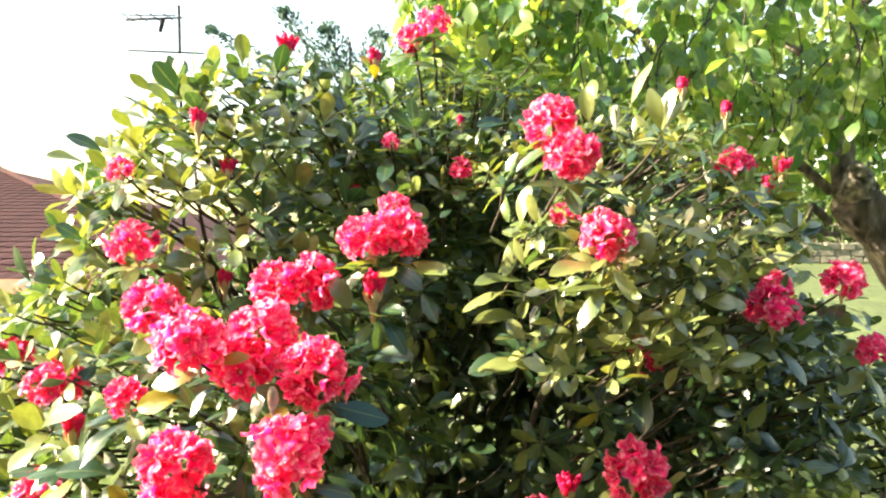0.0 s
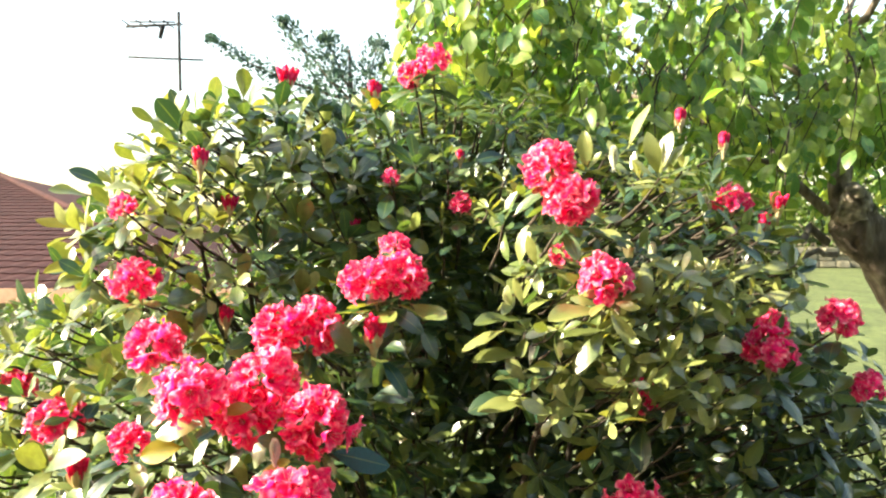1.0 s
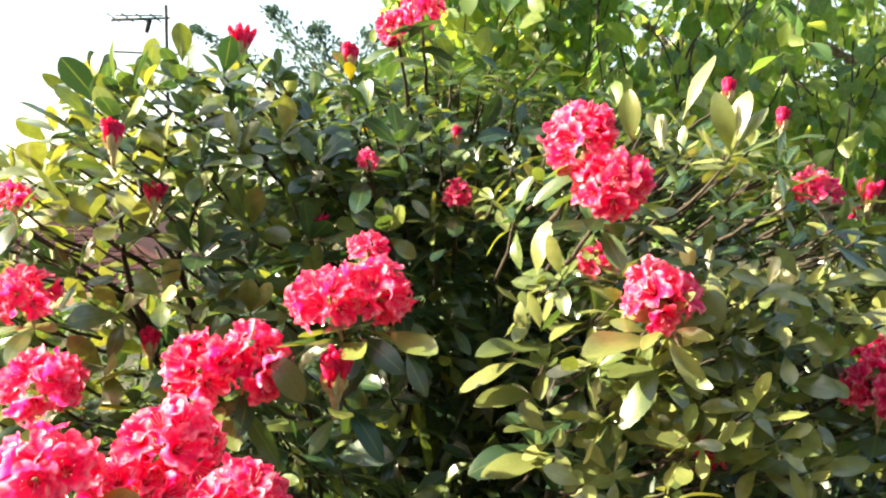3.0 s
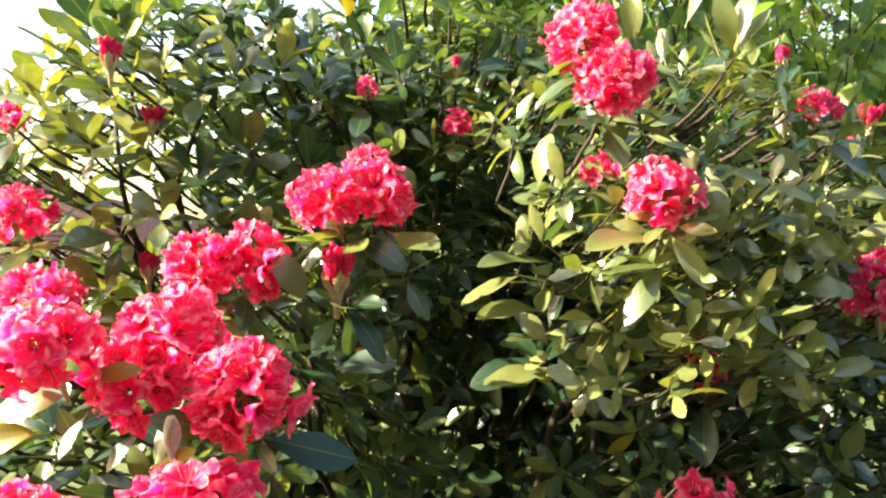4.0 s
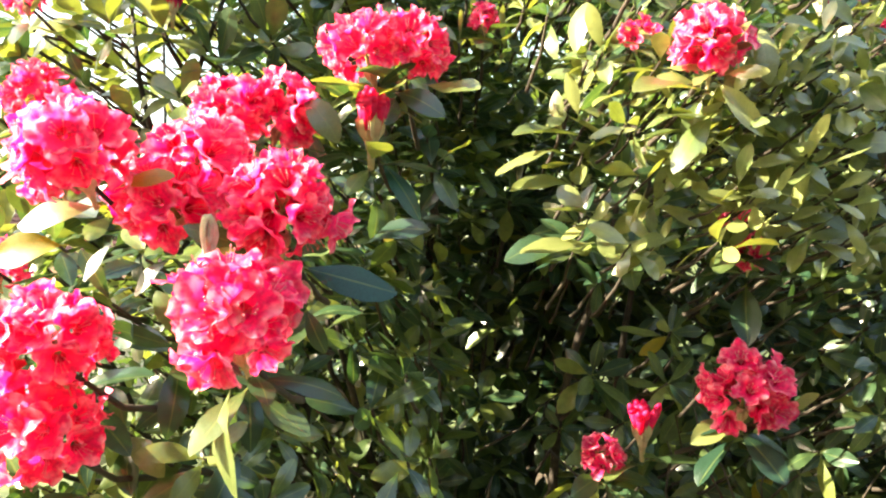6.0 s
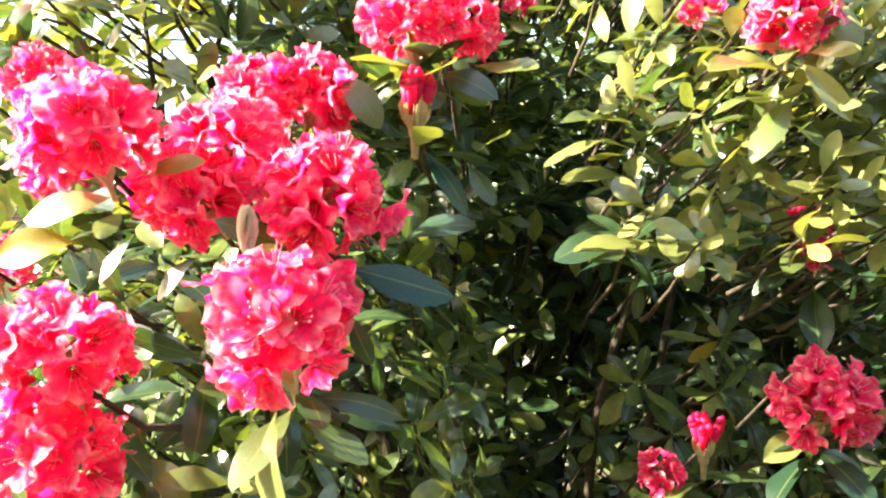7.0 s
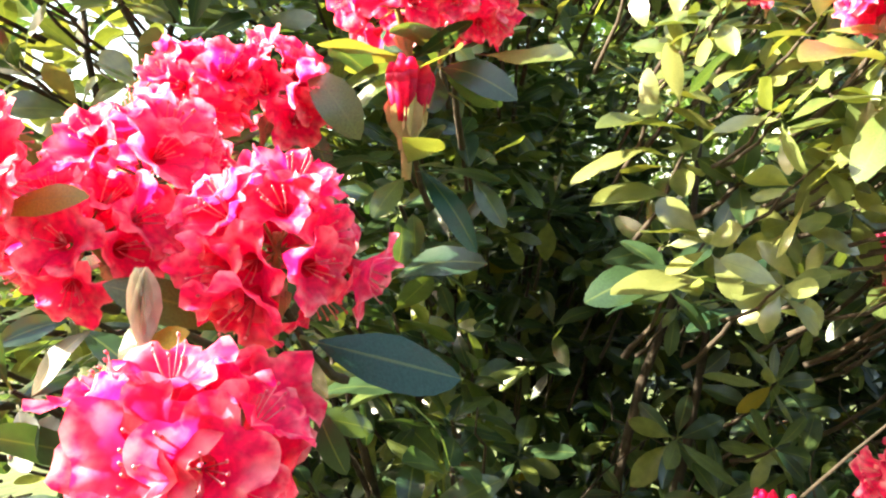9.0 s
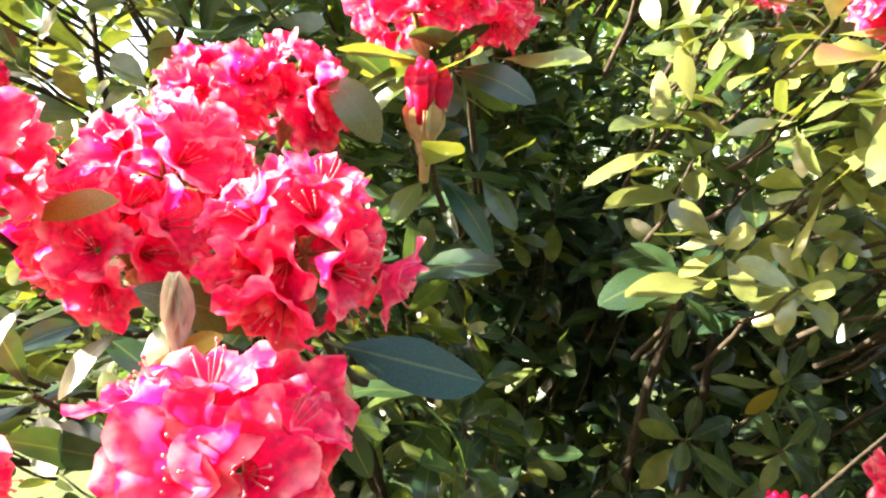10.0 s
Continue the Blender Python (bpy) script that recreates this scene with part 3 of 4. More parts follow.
def fill_crown():
    placed = []
    for i, (c, r) in enumerate(LOBES):
        tries = int(5200 * (r[0] * r[1] + r[0] * r[2] + r[1] * r[2]))
        for _ in range(tries):
            d = Vector(rng.normal(size=3)).normalized()
            depth = 1.0 + rng.normal(0, 0.05) if rng.random() < 0.62 else rng.uniform(0.5, 0.92)
            p = Vector(c) + Vector((d.x * r[0], d.y * r[1], d.z * r[2])) * depth
            if p.z < 0.12 or lobes_inside(p, i) < 0.88:
                continue
            if i != 8 and p.z < 1.26 and -0.25 < p.x < 0.74 and p.y < 2.55 and rng.random() < 0.94:
                continue
            if p.z < 1.68 and -0.06 < p.x < 0.23 and p.y < 2.75:
                continue
            if p.x < -0.58 and 1.2 < p.z < 1.65 and (depth < 0.9 or p.y > 2.36) and rng.random() < 0.85:
                continue
            if p.x < -0.58 and 1.28 < p.z < 1.66 and rng.random() < 0.42:
                continue
            if i == 2 and p.y < 2.15 and p.z < 1.48 and p.x < 0.75 and rng.random() < 0.7:
                continue
            gap = 0.088 if depth > 0.9 else 0.15
            large = i in (3, 5) or (i == 4 and p.x < 0.1)
            if large:
                gap *= 1.17
            if p.y > 3.1:
                gap *= 1.7
            if any((p - q).length_squared < gap * gap for q in placed):
                continue
            placed.append(p)
            axis = Vector((d.x / r[0], d.y / r[1], d.z / r[2])).normalized() + Vector((0, 0, 0.75))
            if large:
                whorl(p, axis, int(rng.integers(6, 9)), rng.uniform(0.085, 0.122), (0.0, 1.25), False, OBOVATE, young_lit=p.x < -0.3 and p.z > 1.0 and rng.random() < 0.42)
            elif i == 2:
                whorl(p, axis, int(rng.integers(6, 9)), rng.uniform(0.062, 0.092), (-0.3, 1.1), young_lit=p.y < 2.4 and rng.random() < 0.42)
            else:
                whorl(p, axis, int(rng.integers(6, 10)), rng.uniform(0.078, 0.117) * (0.85 if p.x > 0.6 else 1.0), young_lit=i in (6, 7) and p.x > 0.95 and rng.random() < 0.4)
            shoot(p, axis, rng.uniform(0.15, 0.4))
    # the shaded heart of the shrub
    for _ in range(600):
        p = (rng.uniform(-0.75, 1.25), rng.uniform(2.6, 3.4), rng.uniform(0.1, 1.4))
        whorl(p, (rng.normal(0, 0.5), -0.5, 1.0), 7, rng.uniform(0.10, 0.14))
        shoot(p, (0, -0.3, 1.0), 0.35)
    for _ in range(150):
        p = (rng.uniform(-0.60, 0.05), rng.uniform(2.25, 2.75), rng.uniform(1.45, 1.95))
        whorl(p, (rng.normal(0, 0.4), -0.3, 1.0), 7, rng.uniform(0.09, 0.12))
    for _ in range(130):
        p = (rng.uniform(-0.3, 0.75), rng.uniform(2.45, 3.0), rng.uniform(0.3, 1.75))
        whorl(p, (rng.normal(0, 0.4), -0.5, 1.0), 7, rng.uniform(0.09, 0.12))
    for _ in range(260):
        p = (rng.uniform(0.65, 1.5), rng.uniform(2.35, 3.0), rng.uniform(0.25, 1.3))
        whorl(p, (rng.normal(0, 0.4), -0.4, 1.0), 7, rng.uniform(0.08, 0.11))
    for _ in range(230):
        p = (rng.uniform(-0.3, 0.5), rng.uniform(2.78, 3.5), rng.uniform(0.8, 1.9))
        whorl(p, (rng.normal(0, 0.4), -0.5, 1.0), 8, rng.uniform(0.10, 0.13))
    # bare dead twigs low down in front of it
    for _ in range(30):
        a = Vector((rng.uniform(-0.3, 1.0), rng.uniform(2.0, 2.5), rng.uniform(0.2, 1.1)))
        b = a + Vector((rng.normal(0, 0.12), rng.uniform(-0.22, 0.05), rng.uniform(0.05, 0.3)))
        tube(bush_twigs, bend(a, b, (rng.normal(0, 0.02), 0, 0.02), 4, 0.05, a.x * 9), 0.0035, 0.0012, 4)
    return placed


# flower clusters


def flow(flare, lobe, flop):
    return flop * flare * flare * lobe


def floret_mesh(seed):
    """One five-lobed funnel flower opening along +Z, with its stamens."""
    r = random.Random(seed)
    s = Sheet()
    seg, rings = 45, 7
    verts, faces, uvs = [], [], []
    skew = [r.uniform(0.85, 1.15) for _ in range(5)]
    flop = [r.uniform(-0.013, 0.008) for _ in range(5)]
    for i in range(rings + 1):
        k = i / rings
        for j in range(seg):
            w = 2 * math.pi * j / seg
            n = int(j * 5 / seg + 0.5) % 5
            lobe = abs(math.cos(2.5 * w))
            flare = max(0, k - 0.32) / 0.68
            reach = 0.004 + 0.009 * min(1, k * 2) + flare * (0.0085 + 0.0205 * lobe ** 0.5) * skew[n]
            z = 0.028 * min(1, k * 1.5) ** 0.8 + 0.010 * max(0, k - 0.45) + flow(flare, lobe, flop[n])
            z += flare * flare * (0.0026 * math.sin(w * 13 + seed * 2) + 0.0042 * math.sin(w * 7 + seed))
            verts.append((reach * math.cos(w), reach * math.sin(w), z))
            uvs.append((k, w))
    for i in range(rings):
        for j in range(seg):
            t = (j + 1) % seg
            faces.append((i * seg + j, i * seg + t, (i + 1) * seg + t, (i + 1) * seg + j))
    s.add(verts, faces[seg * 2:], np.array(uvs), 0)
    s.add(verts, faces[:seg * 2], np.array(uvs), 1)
    for i in range(6):
        w = i * 1.05 + r.random()
        tip = Vector((0.011 * math.cos(w), 0.011 * math.sin(w) - 0.003, 0.034 + 0.011 * r.random()))
        tube(s, [(0, 0, 0.008), tuple(tip * 0.6), tuple(tip)], 0.0006, 0.0005, 4, 2)
        tube(s, [tuple(tip), tuple(tip + Vector((0.001, 0, 0.0025)))], 0.0013, 0.0010, 5, 2)
    return s.mesh("floret", PETAL, PETAL_DARK, STAMEN)


FLORETS = [floret_mesh(i) for i in range(6)]


def core_mesh(seed):
    """The green core of a cluster with the stalks of its flowers."""
    s = Sheet()
    tube(s, [(0, 0, -0.06), (0, 0, 0.0), (0, 0, 0.02)], 0.005, 0.004, 6)
    for i in range(14):
        w, z = i * 2.4, 1 - 1.45 * (i + 0.5) / 14
        q = math.sqrt(max(0, 1 - z * z))
        tube(s, [(0, 0, 0.01 * z), (0.036 * q * math.cos(w), 0.036 * q * math.sin(w), 0.036 * z)], 0.0014, 0.0014, 4)
    return s.mesh("truss", GREEN_STEM)


CORE = core_mesh(1)


def truss(at, radius, axis=(-0.05, -0.25, 1.0), florets=15, open_from=-0.5, leaves=7, spin=0.0):
    """A rounded cluster of flowers above a ring of leaves."""
    k = radius / 0.086
    turn = Vector(axis).to_track_quat("Z", "Y").to_matrix().to_4x4()
    head = piece("truss", CORE, bush, Matrix.Translation(at) @ turn @ Matrix.Rotation(spin, 4, "Z") @ Matrix.Scale(k, 4))
    piece("bract", BRACTS, head, Matrix.Translation((0, 0, -0.048)) @ Matrix.Scale(0.8, 4))
    florets = round(florets * 1.15)
    for i in range(florets):
        z = 1 - (1 - open_from) * (i + 0.35) / florets + rng.uniform(-0.06, 0.06)
        z = max(-0.95, min(1, z))
        w = i * 2.39996 + rng.uniform(-0.22, 0.22)
        q = math.sqrt(max(0, 1 - z * z))
        d = Vector((q * math.cos(w), q * math.sin(w), z))
        size = rng.uniform(0.74, 1.12)
        m = Matrix.Translation(d * rng.uniform(0.028, 0.060)) @ d.to_track_quat("Z", "Y").to_matrix().to_4x4() @ Matrix.Rotation(rng.uniform(0, 6.28), 4, "Z") @ pose(0, 0, 0, rng.uniform(-26, 26), rng.uniform(-26, 26), 0)
        piece("floret", FLORETS[int(rng.integers(6))], head, m @ Matrix.Scale(size, 4))
    ax = Vector(axis).normalized()
    foot = Vector(at) - ax * radius * 0.85
    if leaves:
        whorl(foot, ax + Vector((0, 0, 0.4)), leaves, 0.118, (-0.35, 0.35), True)
    shoot(foot + ax * 0.03, ax, 0.35, 0.005)


def bud_mesh(seed, plump):
    """Unopened flowers pressed together in a point."""
    r = random.Random(seed)
    s = Sheet()
    for i in range(9):
        w, q = i * 2.4, 0.008 * math.sqrt(i)
        a = Vector((q * math.cos(w) * 0.5, q * math.sin(w) * 0.5, 0))
        b = Vector((q * math.cos(w) * plump, q * math.sin(w) * plump, 0.05 - 0.3 * q + r.uniform(-0.006, 0.006)))
        mid = a.lerp(b, 0.6) + Vector((0, 0, 0.004))
        tube(s, [a, a.lerp(mid, 0.5), mid], 0.004, 0.0074, 7)
        tube(s, [mid, mid.lerp(b, 0.45)], 0.0074, 0.0066, 7)
        tube(s, [mid.lerp(b, 0.45), mid.lerp(b, 0.8), b], 0.0066, 0.0018, 7)
    return s.mesh("flower_bud", PETAL)


def bract_mesh(seed):
    s = Sheet()
    for i in range(7):
        w = i * 0.9
        verts, faces, uvs = leaf_shape(0.75, -0.1, 0.9, 0.8, rows=4, stalk=0.02, seed=seed + i)
        d = Vector((math.cos(w) * 0.32, math.sin(w) * 0.32, 1))
        m = np.array(frame_of(d, (-math.cos(w), -math.sin(w), 0.3))) * 0.050
        s.add(verts @ m.T + np.array((0.007 * math.cos(w), 0.007 * math.sin(w), -0.026)), faces, uvs)
    tube(s, [(0, 0, -0.05), (0, 0, -0.02), (0, 0, 0.005)], 0.004, 0.008, 7)
    return s.mesh("bract", BRACT)


BUDS = [bud_mesh(1, 0.9), bud_mesh(2, 1.5)]
BRACTS = bract_mesh(60)


def bud(at, height, axis=(0.0, -0.1, 1.0), plump=0, leaves=6):
    k = height / 0.066
    turn = Vector(axis).to_track_quat("Z", "Y").to_matrix().to_4x4()
    base = Vector(at) - Vector(axis).normalized() * height * 0.35
    ob = piece("flower_bud", BUDS[plump], bush, Matrix.Translation(base) @ turn @ Matrix.Scale(k, 4))
    piece("bract", BRACTS, ob)
    if leaves:
        whorl(base - Vector(axis).normalized() * 0.045, axis, leaves, 0.11, (-0.2, 0.6), True)
    shoot(base, axis, 0.3)


def leaf_bud_mesh():
    """Pale scales wrapped round a new shoot."""
    s = Sheet()
    for i in range(8):
        w = i * 2.4
        verts, faces, uvs = leaf_shape(0.62, -0.25, 0.8, 0.5, rows=5, stalk=0.02, seed=80 + i)
        m = np.array(frame_of((math.cos(w) * 0.10, math.sin(w) * 0.10, 1), (-math.cos(w), -math.sin(w), 0.1))) * (0.048 - 0.002 * i)
        s.add(verts @ m.T + np.array((0.006 * math.cos(w), 0.006 * math.sin(w), -0.022 + 0.002 * i)), faces, uvs)
    return s.mesh("leaf_bud", BUD_SCALE)


LEAF_BUD = leaf_bud_mesh()


def build_flowers():
    # high on the shrub
    truss((-0.088, 2.10, 2.141), 0.046, (-0.5, -0.2, 0.8), 11)
    truss((-0.024, 2.12, 2.185), 0.052, (0.1, -0.2, 1), 12)
    truss((0.272, 1.68, 1.812), 0.064, (-0.35, -0.3, 1), 16)
    truss((0.312, 1.64, 1.727), 0.068, (0.15, -0.6, 0.8), 17)
    truss((0.397, 1.66, 1.537), 0.067, (0.0, -0.2, 1), 16, -0.35, leaves=0)
    truss((-0.156, 1.66, 1.532), 0.068, (-0.25, -0.25, 1), 16, -0.42)
    truss((-0.086, 1.69, 1.543), 0.067, (0.35, -0.2, 0.9), 15, -0.4)
    truss((0.820, 2.00, 1.750), 0.052, (-0.1, -0.2, 1), 12, -0.3)
    truss((0.057, 2.16, 1.756), 0.040, (0, -0.3, 1), 10)
    truss((-0.896, 1.949, 1.734), 0.044, (-0.2, -0.2, 1), 10)
    # left side
    truss((-0.838, 1.90, 1.526), 0.068, (-0.2, -0.3, 1))
    truss((-0.749, 1.82, 1.363), 0.074, (-0.1, -0.4, 1))
    truss((-0.365, 1.63, 1.421), 0.066, (-0.35, -0.3, 1))
    truss((-0.288, 1.65, 1.434), 0.066, (0.35, -0.2, 1))
    truss((-0.366, 1.50, 1.322), 0.074, (-0.25, -0.4, 1))
    truss((-0.386, 1.44, 1.270), 0.066, (-0.3, -0.5, 0.6), 13, leaves=0)
    truss((-0.466, 1.36, 1.325), 0.070, (-0.25, -0.3, 1), leaves=0)
    truss((-0.232, 1.42, 1.258), 0.077, (0.15, -0.5, 1), 18, leaves=4)
    truss((-1.047, 1.90, 1.137), 0.078, (-0.1, -0.3, 1))
    truss((-0.672, 1.52, 1.190), 0.043, (-0.1, -0.4, 1))
    truss((-1.359, 2.20, 1.174), 0.066, (-0.2, -0.3, 1))
    truss((-0.253, 1.30, 1.128), 0.078, (-0.1, -0.4, 1), 18)
    truss((-0.478, 1.33, 1.103), 0.068, (-0.2, -0.3, 1), leaves=0)
    truss((-0.500, 1.35, 1.000), 0.072, (0.0, -0.6, 0.8), leaves=0)
    truss((-0.992, 1.75, 0.910), 0.062, (-0.1, -0.4, 1))
    # right side and low
    truss((0.837, 1.79, 1.348), 0.068, (0, -0.15, 1), 14, -0.15)
    truss((0.886, 1.88, 1.415), 0.042, (0, -0.2, 1), 11)
    truss((1.102, 1.97, 1.420), 0.064, (0, -0.15, 1), 14, -0.2)
    truss((1.178, 1.97, 1.231), 0.050, (0, -0.3, 1), 12)
    truss((0.525, 1.890, 1.253), 0.046, (0, -0.4, 1), 10)
    truss((0.552, 1.890, 1.199), 0.040, (0, -0.4, 1), 8, leaves=3)
    truss((0.487, 1.76, 0.962), 0.075, (0, -0.4, 1), 19)
    truss((0.261, 1.85, 0.825), 0.045, (0.1, -0.3, 1), 9)
    truss((0.318, 1.80, 1.600), 0.036, (0, -0.3, 1), 7)
    truss((-0.119, 1.85, 1.622), 0.040, (0, -0.3, 1), 10)
    truss((-0.158, 2.12, 1.834), 0.030, (0, -0.3, 1), 8)
    # buds
    bud((-0.545, 2.40, 2.215), 0.085, plump=1)
    bud((-0.242, 2.40, 2.170), 0.075)
    bud((-0.669, 1.930, 1.875), 0.070)
    bud((0.996, 2.10, 1.757), 0.065, plump=1)
    bud((0.953, 2.10, 1.700), 0.070)
    bud((0.830, 2.50, 2.090), 0.070)
    bud((0.982, 2.50, 2.005), 0.070)
    bud((-0.142, 1.62, 1.430), 0.085, (0.05, -0.3, 1.0))
    bud((-0.619, 2.00, 1.431), 0.065)
    bud((0.335, 1.85, 0.900), 0.075, plump=1)
    bud((-0.829, 1.60, 1.110), 0.080)
    bud((-0.283, 2.15, 1.690), 0.060, plump=1)
    bud((0.055, 2.20, 1.913), 0.045, leaves=4)
    bud((-0.610, 2.00, 1.750), 0.055, plump=1, leaves=4)
    for at, size in (((-0.297, 1.335, 1.216), 1.0), ((0.751, 2.0, 1.722), 1.5), ((0.470, 1.90, 1.855), 1.2), ((0.905, 2.10, 1.70), 1.3), ((0.60, 2.0, 1.60), 1.1)):
        piece("leaf_bud", LEAF_BUD, bush, Matrix.Translation(at) @ Matrix.Diagonal((size * 0.72, size * 0.72, size * 1.25, 1)), label="pale beige leaf bud")


build_flowers()


def set_leaf(base, tip, face=(-0.35, -0.55, 0.75), wide=1.0, yellow=False, obovate=False, young_lit=False, in_shade=False):
    """A leaf that reaches from base to tip."""
    d = Vector(tip) - Vector(base)
    long = min(0.16, max(0.07, d.length * 1.05))
    m = Matrix.Translation(Vector(tip) - d.normalized() * long) @ frame_of(d, face, rng.uniform(-0.3, 0.3)).to_4x4() @ Matrix.Diagonal((long * wide, long, long, 1))
    meshes = YELLOW_MESHES if yellow else YOUNG_LIT_MESHES if young_lit else SHADED_MESHES if in_shade else ROUND_MESHES if obovate else LEAF_MESHES
    piece("leaf", meshes[int(rng.integers(8))], bush, m, label="yellowed leaf" if yellow else "")
    single_leaves[0] += 1


def build_leaves():
    """Leaves that stand out singly against the crown."""
    # Two leaves coloured as if in the shadow of the flowers.
    set_leaf((-0.219, 1.470, 1.188), (-0.096, 1.500, 1.144), (0.55, -0.6, 0.45), wide=1.25, in_shade=True)
    set_leaf((-0.135, 1.680, 1.359), (-0.062, 1.660, 1.269), (0.5, -0.6, 0.4), in_shade=True)
    set_leaf((-0.176, 1.820, 1.227), (-0.083, 1.720, 1.276))
    set_leaf((-0.428, 1.385, 1.285), (-0.362, 1.36, 1.312), (0.1, -0.85, 0.5), wide=1.1, yellow=True)
    set_leaf((-0.312, 1.34, 1.188), (-0.262, 1.33, 1.204), (0.0, -0.7, 0.7), yellow=True)
    set_leaf((-0.249, 1.620, 1.457), (-0.190, 1.580, 1.391), wide=1.2, young_lit=True)
    set_leaf((-0.063, 1.680, 1.484), (0.027, 1.600, 1.446))
    set_leaf((0.405, 1.650, 1.478), (0.458, 1.610, 1.388), (-0.45, -0.65, 0.6), wide=0.72, young_lit=True)
    set_leaf((0.400, 1.660, 1.426), (0.321, 1.600, 1.354), young_lit=True)
    set_leaf((0.395, 1.660, 1.426), (0.301, 1.620, 1.407), young_lit=True)
    set_leaf((0.403, 1.680, 1.471), (0.259, 1.600, 1.456), young_lit=True)
    set_leaf((0.503, 1.720, 1.590), (0.496, 1.660, 1.498), young_lit=True)
    set_leaf((0.221, 1.860, 1.465), (0.199, 1.840, 1.545), young_lit=True)
    set_leaf((0.239, 1.860, 1.378), (0.228, 1.800, 1.426), young_lit=True)
    set_leaf((0.232, 1.860, 1.429), (0.092, 1.800, 1.427), young_lit=True)
    set_leaf((0.177, 1.860, 1.402), (0.062, 1.800, 1.383), young_lit=True)
    set_leaf((0.302, 1.860, 1.417), (0.346, 1.800, 1.395), young_lit=True)
    set_leaf((0.241, 1.860, 1.245), (0.079, 1.800, 1.214), wide=1.15)
    set_leaf((0.268, 1.840, 1.229), (0.101, 1.760, 1.212), young_lit=True)
    set_leaf((0.344, 1.840, 1.236), (0.253, 1.740, 1.177), young_lit=True)
    set_leaf((0.223, 1.860, 1.331), (0.092, 1.820, 1.344), young_lit=True)
    set_leaf((0.269, 1.860, 1.284), (0.143, 1.780, 1.272), young_lit=True)
    set_leaf((0.395, 1.860, 1.353), (0.444, 1.800, 1.332), young_lit=True)
    set_leaf((0.191, 1.880, 1.437), (0.170, 1.860, 1.512), young_lit=True)
    set_leaf((-0.238, 1.500, 1.170), (-0.200, 1.470, 1.138))
    set_leaf((-0.219, 1.500, 1.130), (-0.193, 1.480, 1.072))
    set_leaf((-0.144, 1.700, 1.107), (-0.218, 1.660, 1.109))
    set_leaf((-0.058, 2.050, 1.134), (-0.038, 2.000, 1.166))
    set_leaf((-0.302, 1.600, 1.236), (-0.325, 1.600, 1.184))
    set_leaf((0.490, 1.820, 1.877), (0.520, 1.780, 1.985), young_lit=True)
    set_leaf((0.542, 1.730, 1.794), (0.511, 1.690, 1.888), young_lit=True)
    set_leaf((0.546, 1.730, 1.794), (0.548, 1.700, 1.896), young_lit=True)
    set_leaf((0.551, 1.730, 1.797), (0.578, 1.700, 1.873), young_lit=True)
    set_leaf((0.488, 1.630, 1.750), (0.434, 1.580, 1.813), young_lit=True)
    set_leaf((0.368, 1.720, 1.810), (0.357, 1.700, 1.901), young_lit=True)
    set_leaf((-0.734, 2.080, 1.996), (-0.713, 2.020, 2.096), obovate=True)
    set_leaf((-0.701, 2.100, 1.992), (-0.669, 2.050, 2.087), obovate=True)
    set_leaf((-0.765, 2.080, 1.958), (-0.842, 2.040, 2.060), obovate=True)
    set_leaf((-0.808, 2.100, 1.876), (-0.925, 2.020, 1.958), obovate=True)
    set_leaf((-0.717, 2.000, 1.790), (-0.746, 1.950, 1.841), obovate=True)
    set_leaf((-0.668, 2.000, 1.782), (-0.609, 1.950, 1.873), obovate=True)
    set_leaf((-1.068, 2.100, 1.568), (-1.150, 2.000, 1.567), yellow=True)
    set_leaf((-1.154, 2.200, 1.689), (-1.270, 2.150, 1.701), yellow=True)
    set_leaf((-1.122, 2.200, 1.782), (-1.206, 2.120, 1.811), obovate=True)
    set_leaf((-1.067, 2.200, 1.818), (-1.166, 2.150, 1.866), obovate=True)
    set_leaf((-1.040, 2.200, 1.836), (-1.086, 2.150, 1.892), obovate=True)
    set_leaf((-1.304, 2.200, 1.404), (-1.345, 2.150, 1.514))
    set_leaf((-1.219, 2.150, 1.356), (-1.058, 2.050, 1.444))
    set_leaf((-0.997, 2.000, 1.374), (-0.860, 1.920, 1.454))
    set_leaf((-0.945, 1.980, 1.180), (-0.744, 1.880, 1.276))
    set_leaf((-0.932, 1.600, 1.067), (-0.795, 1.500, 1.187))
    set_leaf((0.032, 2.020, 1.627), (0.001, 1.960, 1.611))
    set_leaf((-0.664, 2.300, 2.069), (-0.777, 2.200, 2.086), obovate=True)
    set_leaf((-0.607, 2.300, 2.050), (-0.630, 2.250, 2.132), obovate=True)
    set_leaf((-0.494, 2.300, 1.993), (-0.446, 2.250, 2.131), obovate=True)
    set_leaf((-0.177, 2.300, 1.945), (-0.273, 2.200, 1.937))
    set_leaf((0.012, 2.200, 1.832), (0.082, 2.100, 1.847))
    set_leaf((-0.105, 2.100, 2.060), (-0.018, 2.050, 2.049))
    set_leaf((0.790, 1.900, 1.376), (0.647, 1.850, 1.441))
    set_leaf((0.881, 1.820, 1.270), (0.925, 1.750, 1.325))
    set_leaf((0.853, 1.820, 1.212), (0.784, 1.740, 1.257))
    set_leaf((0.886, 1.950, 1.106), (0.819, 1.880, 1.034))
    set_leaf((0.213, 1.850, 1.573), (0.219, 1.830, 1.677), young_lit=True)
    set_leaf((0.250, 1.850, 1.573), (0.324, 1.800, 1.639), young_lit=True)
    set_leaf((-0.180, 1.680, 1.454), (-0.221, 1.600, 1.481))
    set_leaf((-0.149, 1.630, 1.469), (-0.229, 1.580, 1.459))
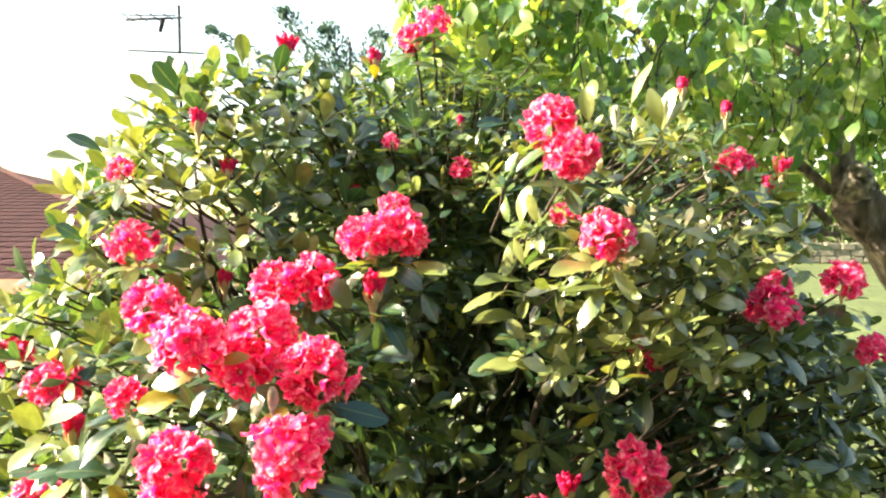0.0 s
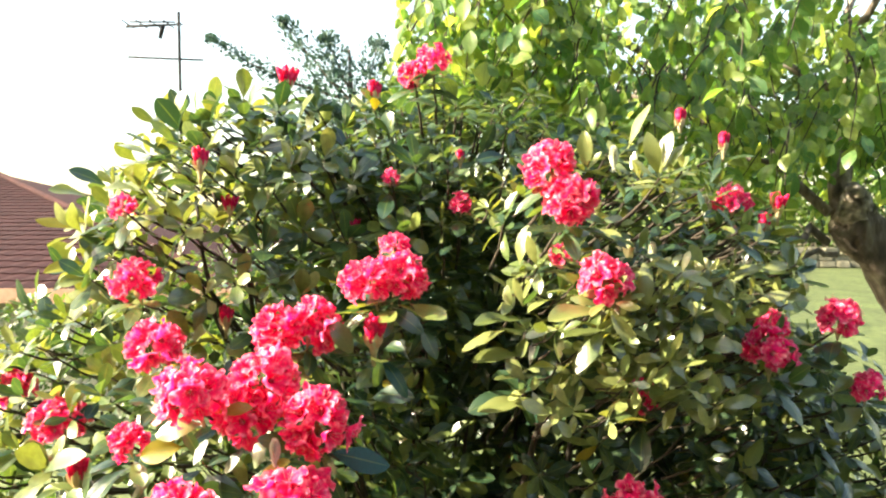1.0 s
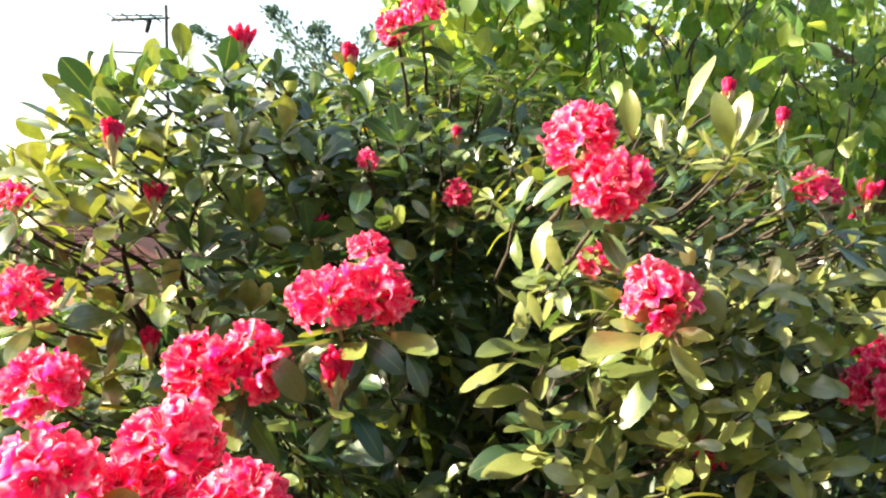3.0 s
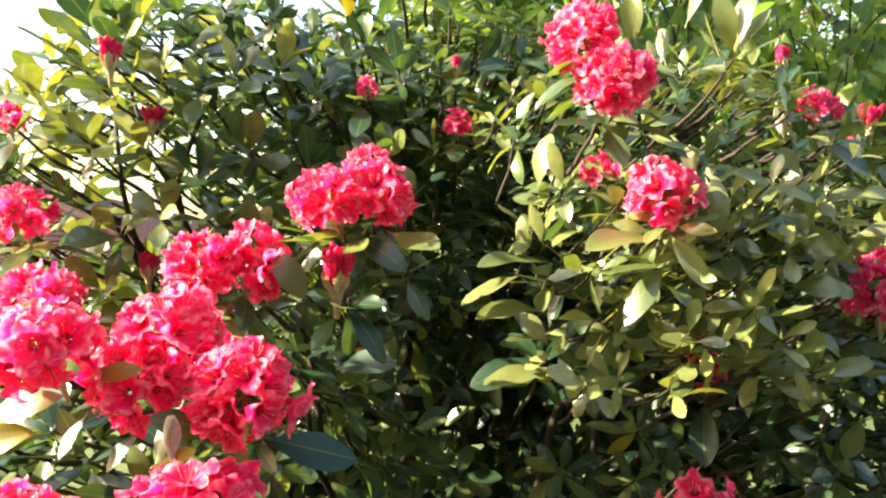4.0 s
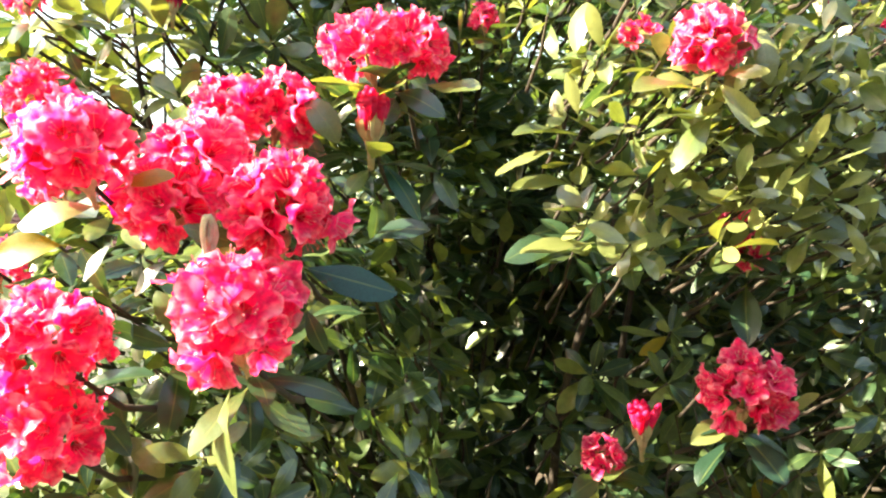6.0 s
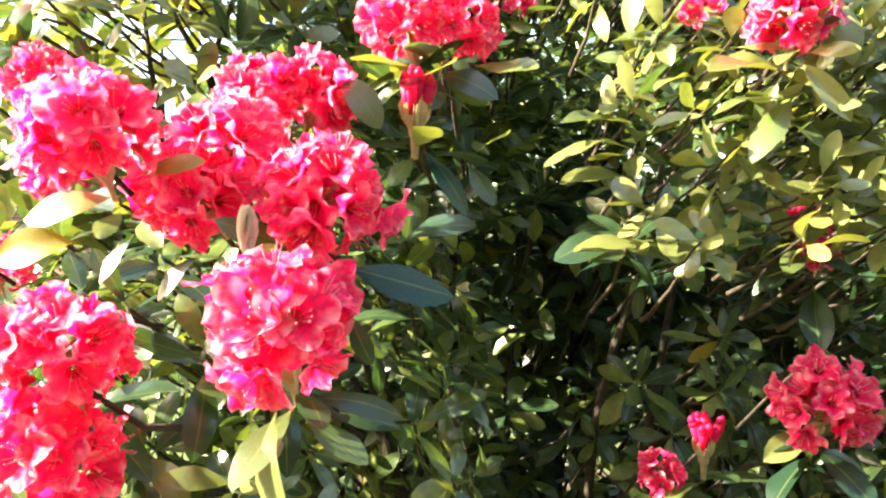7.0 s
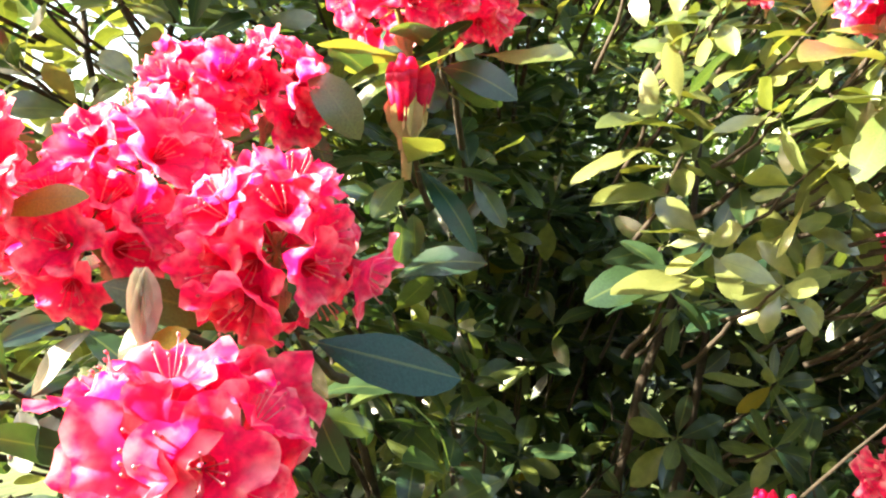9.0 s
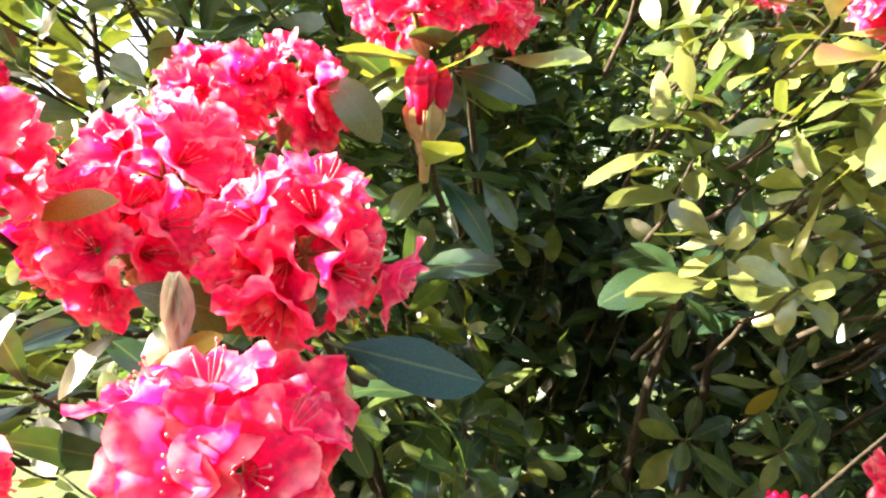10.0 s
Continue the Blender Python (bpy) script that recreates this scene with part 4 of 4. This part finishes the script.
    set_leaf((-0.109, 1.680, 1.470), (-0.041, 1.600, 1.440))
    set_leaf((-0.252, 1.280, 1.064), (-0.262, 1.230, 0.962), (-0.8, -0.5, 0.3), wide=1.3, young_lit=True)
    set_leaf((0.478, 1.790, 0.905), (0.392, 1.740, 0.893), young_lit=True)
    set_leaf((0.560, 1.790, 0.920), (0.610, 1.740, 0.960), young_lit=True)
    set_leaf((-0.455, 1.39, 1.264), (-0.548, 1.37, 1.250), (0.0, -0.75, 0.65), wide=1.3, young_lit=True)
    set_leaf((-0.495, 1.39, 1.216), (-0.578, 1.37, 1.206), (0.0, -0.75, 0.65), wide=1.3, yellow=True)
    set_leaf((-0.535, 1.400, 1.258), (-0.551, 1.380, 1.201))
    set_leaf((-0.560, 1.480, 1.262), (-0.470, 1.410, 1.255))
    set_leaf((-0.466, 1.450, 1.221), (-0.488, 1.420, 1.171))
    set_leaf((-0.390, 1.450, 1.198), (-0.429, 1.420, 1.163))
    # shoots that stand proud of the crown
    for at in ((0.235, 1.89, 1.40), (0.33, 1.89, 1.20), (0.21, 1.92, 1.50), (0.22, 1.90, 1.22), (0.40, 1.72, 1.42), (0.55, 1.75, 1.79), (-0.72, 2.08, 1.98), (-0.82, 2.12, 1.88)):
        whorl(at, (0.1, -0.35, 1.0), 8, 0.098, (-0.3, 0.6), True, young_lit=at[0] > 0 and at[2] > 1.3)
        shoot(at, (0.1, -0.35, 1.0), 0.35)
    for _ in range(58):
        x, z = rng.uniform(0.22, 0.76), rng.uniform(1.21, 1.58)
        at = (x, 1.86 - 0.09 * math.sin((x - 0.16) / 0.56 * 3.14) - rng.uniform(0.02, 0.14), z)
        ax = (rng.normal(-0.55, 0.25), rng.normal(-0.4, 0.2), 0.75)
        whorl(at, ax, int(rng.integers(4, 7)), rng.uniform(0.055, 0.085), (-0.4, 0.9), shapes=OBOVATE if rng.random() < 0.5 else NARROW, young_lit=True)
        shoot(at, ax, 0.22, 0.003)
    for _ in range(46):
        at = (rng.uniform(0.62, 1.08), rng.uniform(1.95, 2.2), rng.uniform(1.14, 1.62))
        ax = (rng.normal(-0.4, 0.25), rng.normal(-0.4, 0.2), 0.85)
        whorl(at, ax, int(rng.integers(5, 8)), rng.uniform(0.065, 0.095), (-0.3, 0.9), shapes=OBOVATE, young_lit=rng.random() < 0.45)
        shoot(at, ax, 0.22, 0.003)
    # bare brown stems inside the thin left side of the crown
    for pts in (((-0.66, 2.25, 1.20), (-0.708, 2.12, 1.505), (-0.724, 2.1, 1.603), (-0.76, 2.14, 1.78)), ((-0.60, 2.3, 1.25), (-0.725, 2.12, 1.515), (-0.817, 2.1, 1.584), (-0.95, 2.08, 1.67)),
                ((-0.56, 2.3, 1.30), (-0.617, 2.12, 1.607), (-0.665, 2.1, 1.695), (-0.71, 2.12, 1.83)), ((-0.62, 2.3, 1.35), (-0.612, 2.14, 1.612), (-0.573, 2.1, 1.68), (-0.52, 2.1, 1.82)),
                ((-0.68, 2.25, 1.28), (-0.74, 2.14, 1.50), (-0.83, 2.12, 1.56), (-0.93, 2.1, 1.60))):
        s = Sheet()
        tube(s, [Vector(p) for p in pts], 0.0085, 0.0045, 7, knots=0.25)
        piece("limb", s.mesh("limb", TWIG), bush)


build_leaves()


fill_crown()


def build_limbs():
    """Grey-brown stems that fan out from the foot of the shrub."""
    for i, (c, r) in enumerate(LOBES * 2):
        s = Sheet()
        k = 0.25 if i < len(LOBES) else -0.2
        foot = ROOT + Vector((0.10 * math.cos(i * 2.2), 0.10 * math.sin(i * 2.2), -0.05))
        tip = Vector((c[0] + k * r[0] * math.cos(i), c[1] + 0.1 * r[1], c[2] + k * r[2]))
        tube(s, bend(foot, tip, (0.1 * (c[0] - ROOT.x), 0.1 * (c[1] - ROOT.y), -0.1), 9, 0.06, i + 60), 0.020, 0.005, 8, knots=0.3)
        piece("limb", s.mesh("limb", TWIG), bush)


build_limbs()
piece("foliage", bush_leaves.mesh("foliage", LEAF), bush, kind="stuff")
piece("young_foliage", young_lit_leaves.mesh("young_foliage", LEAF_YOUNG_LIT), bush, kind="stuff")
piece("twig", bush_twigs.mesh("twig", TWIG), bush, kind="stuff")
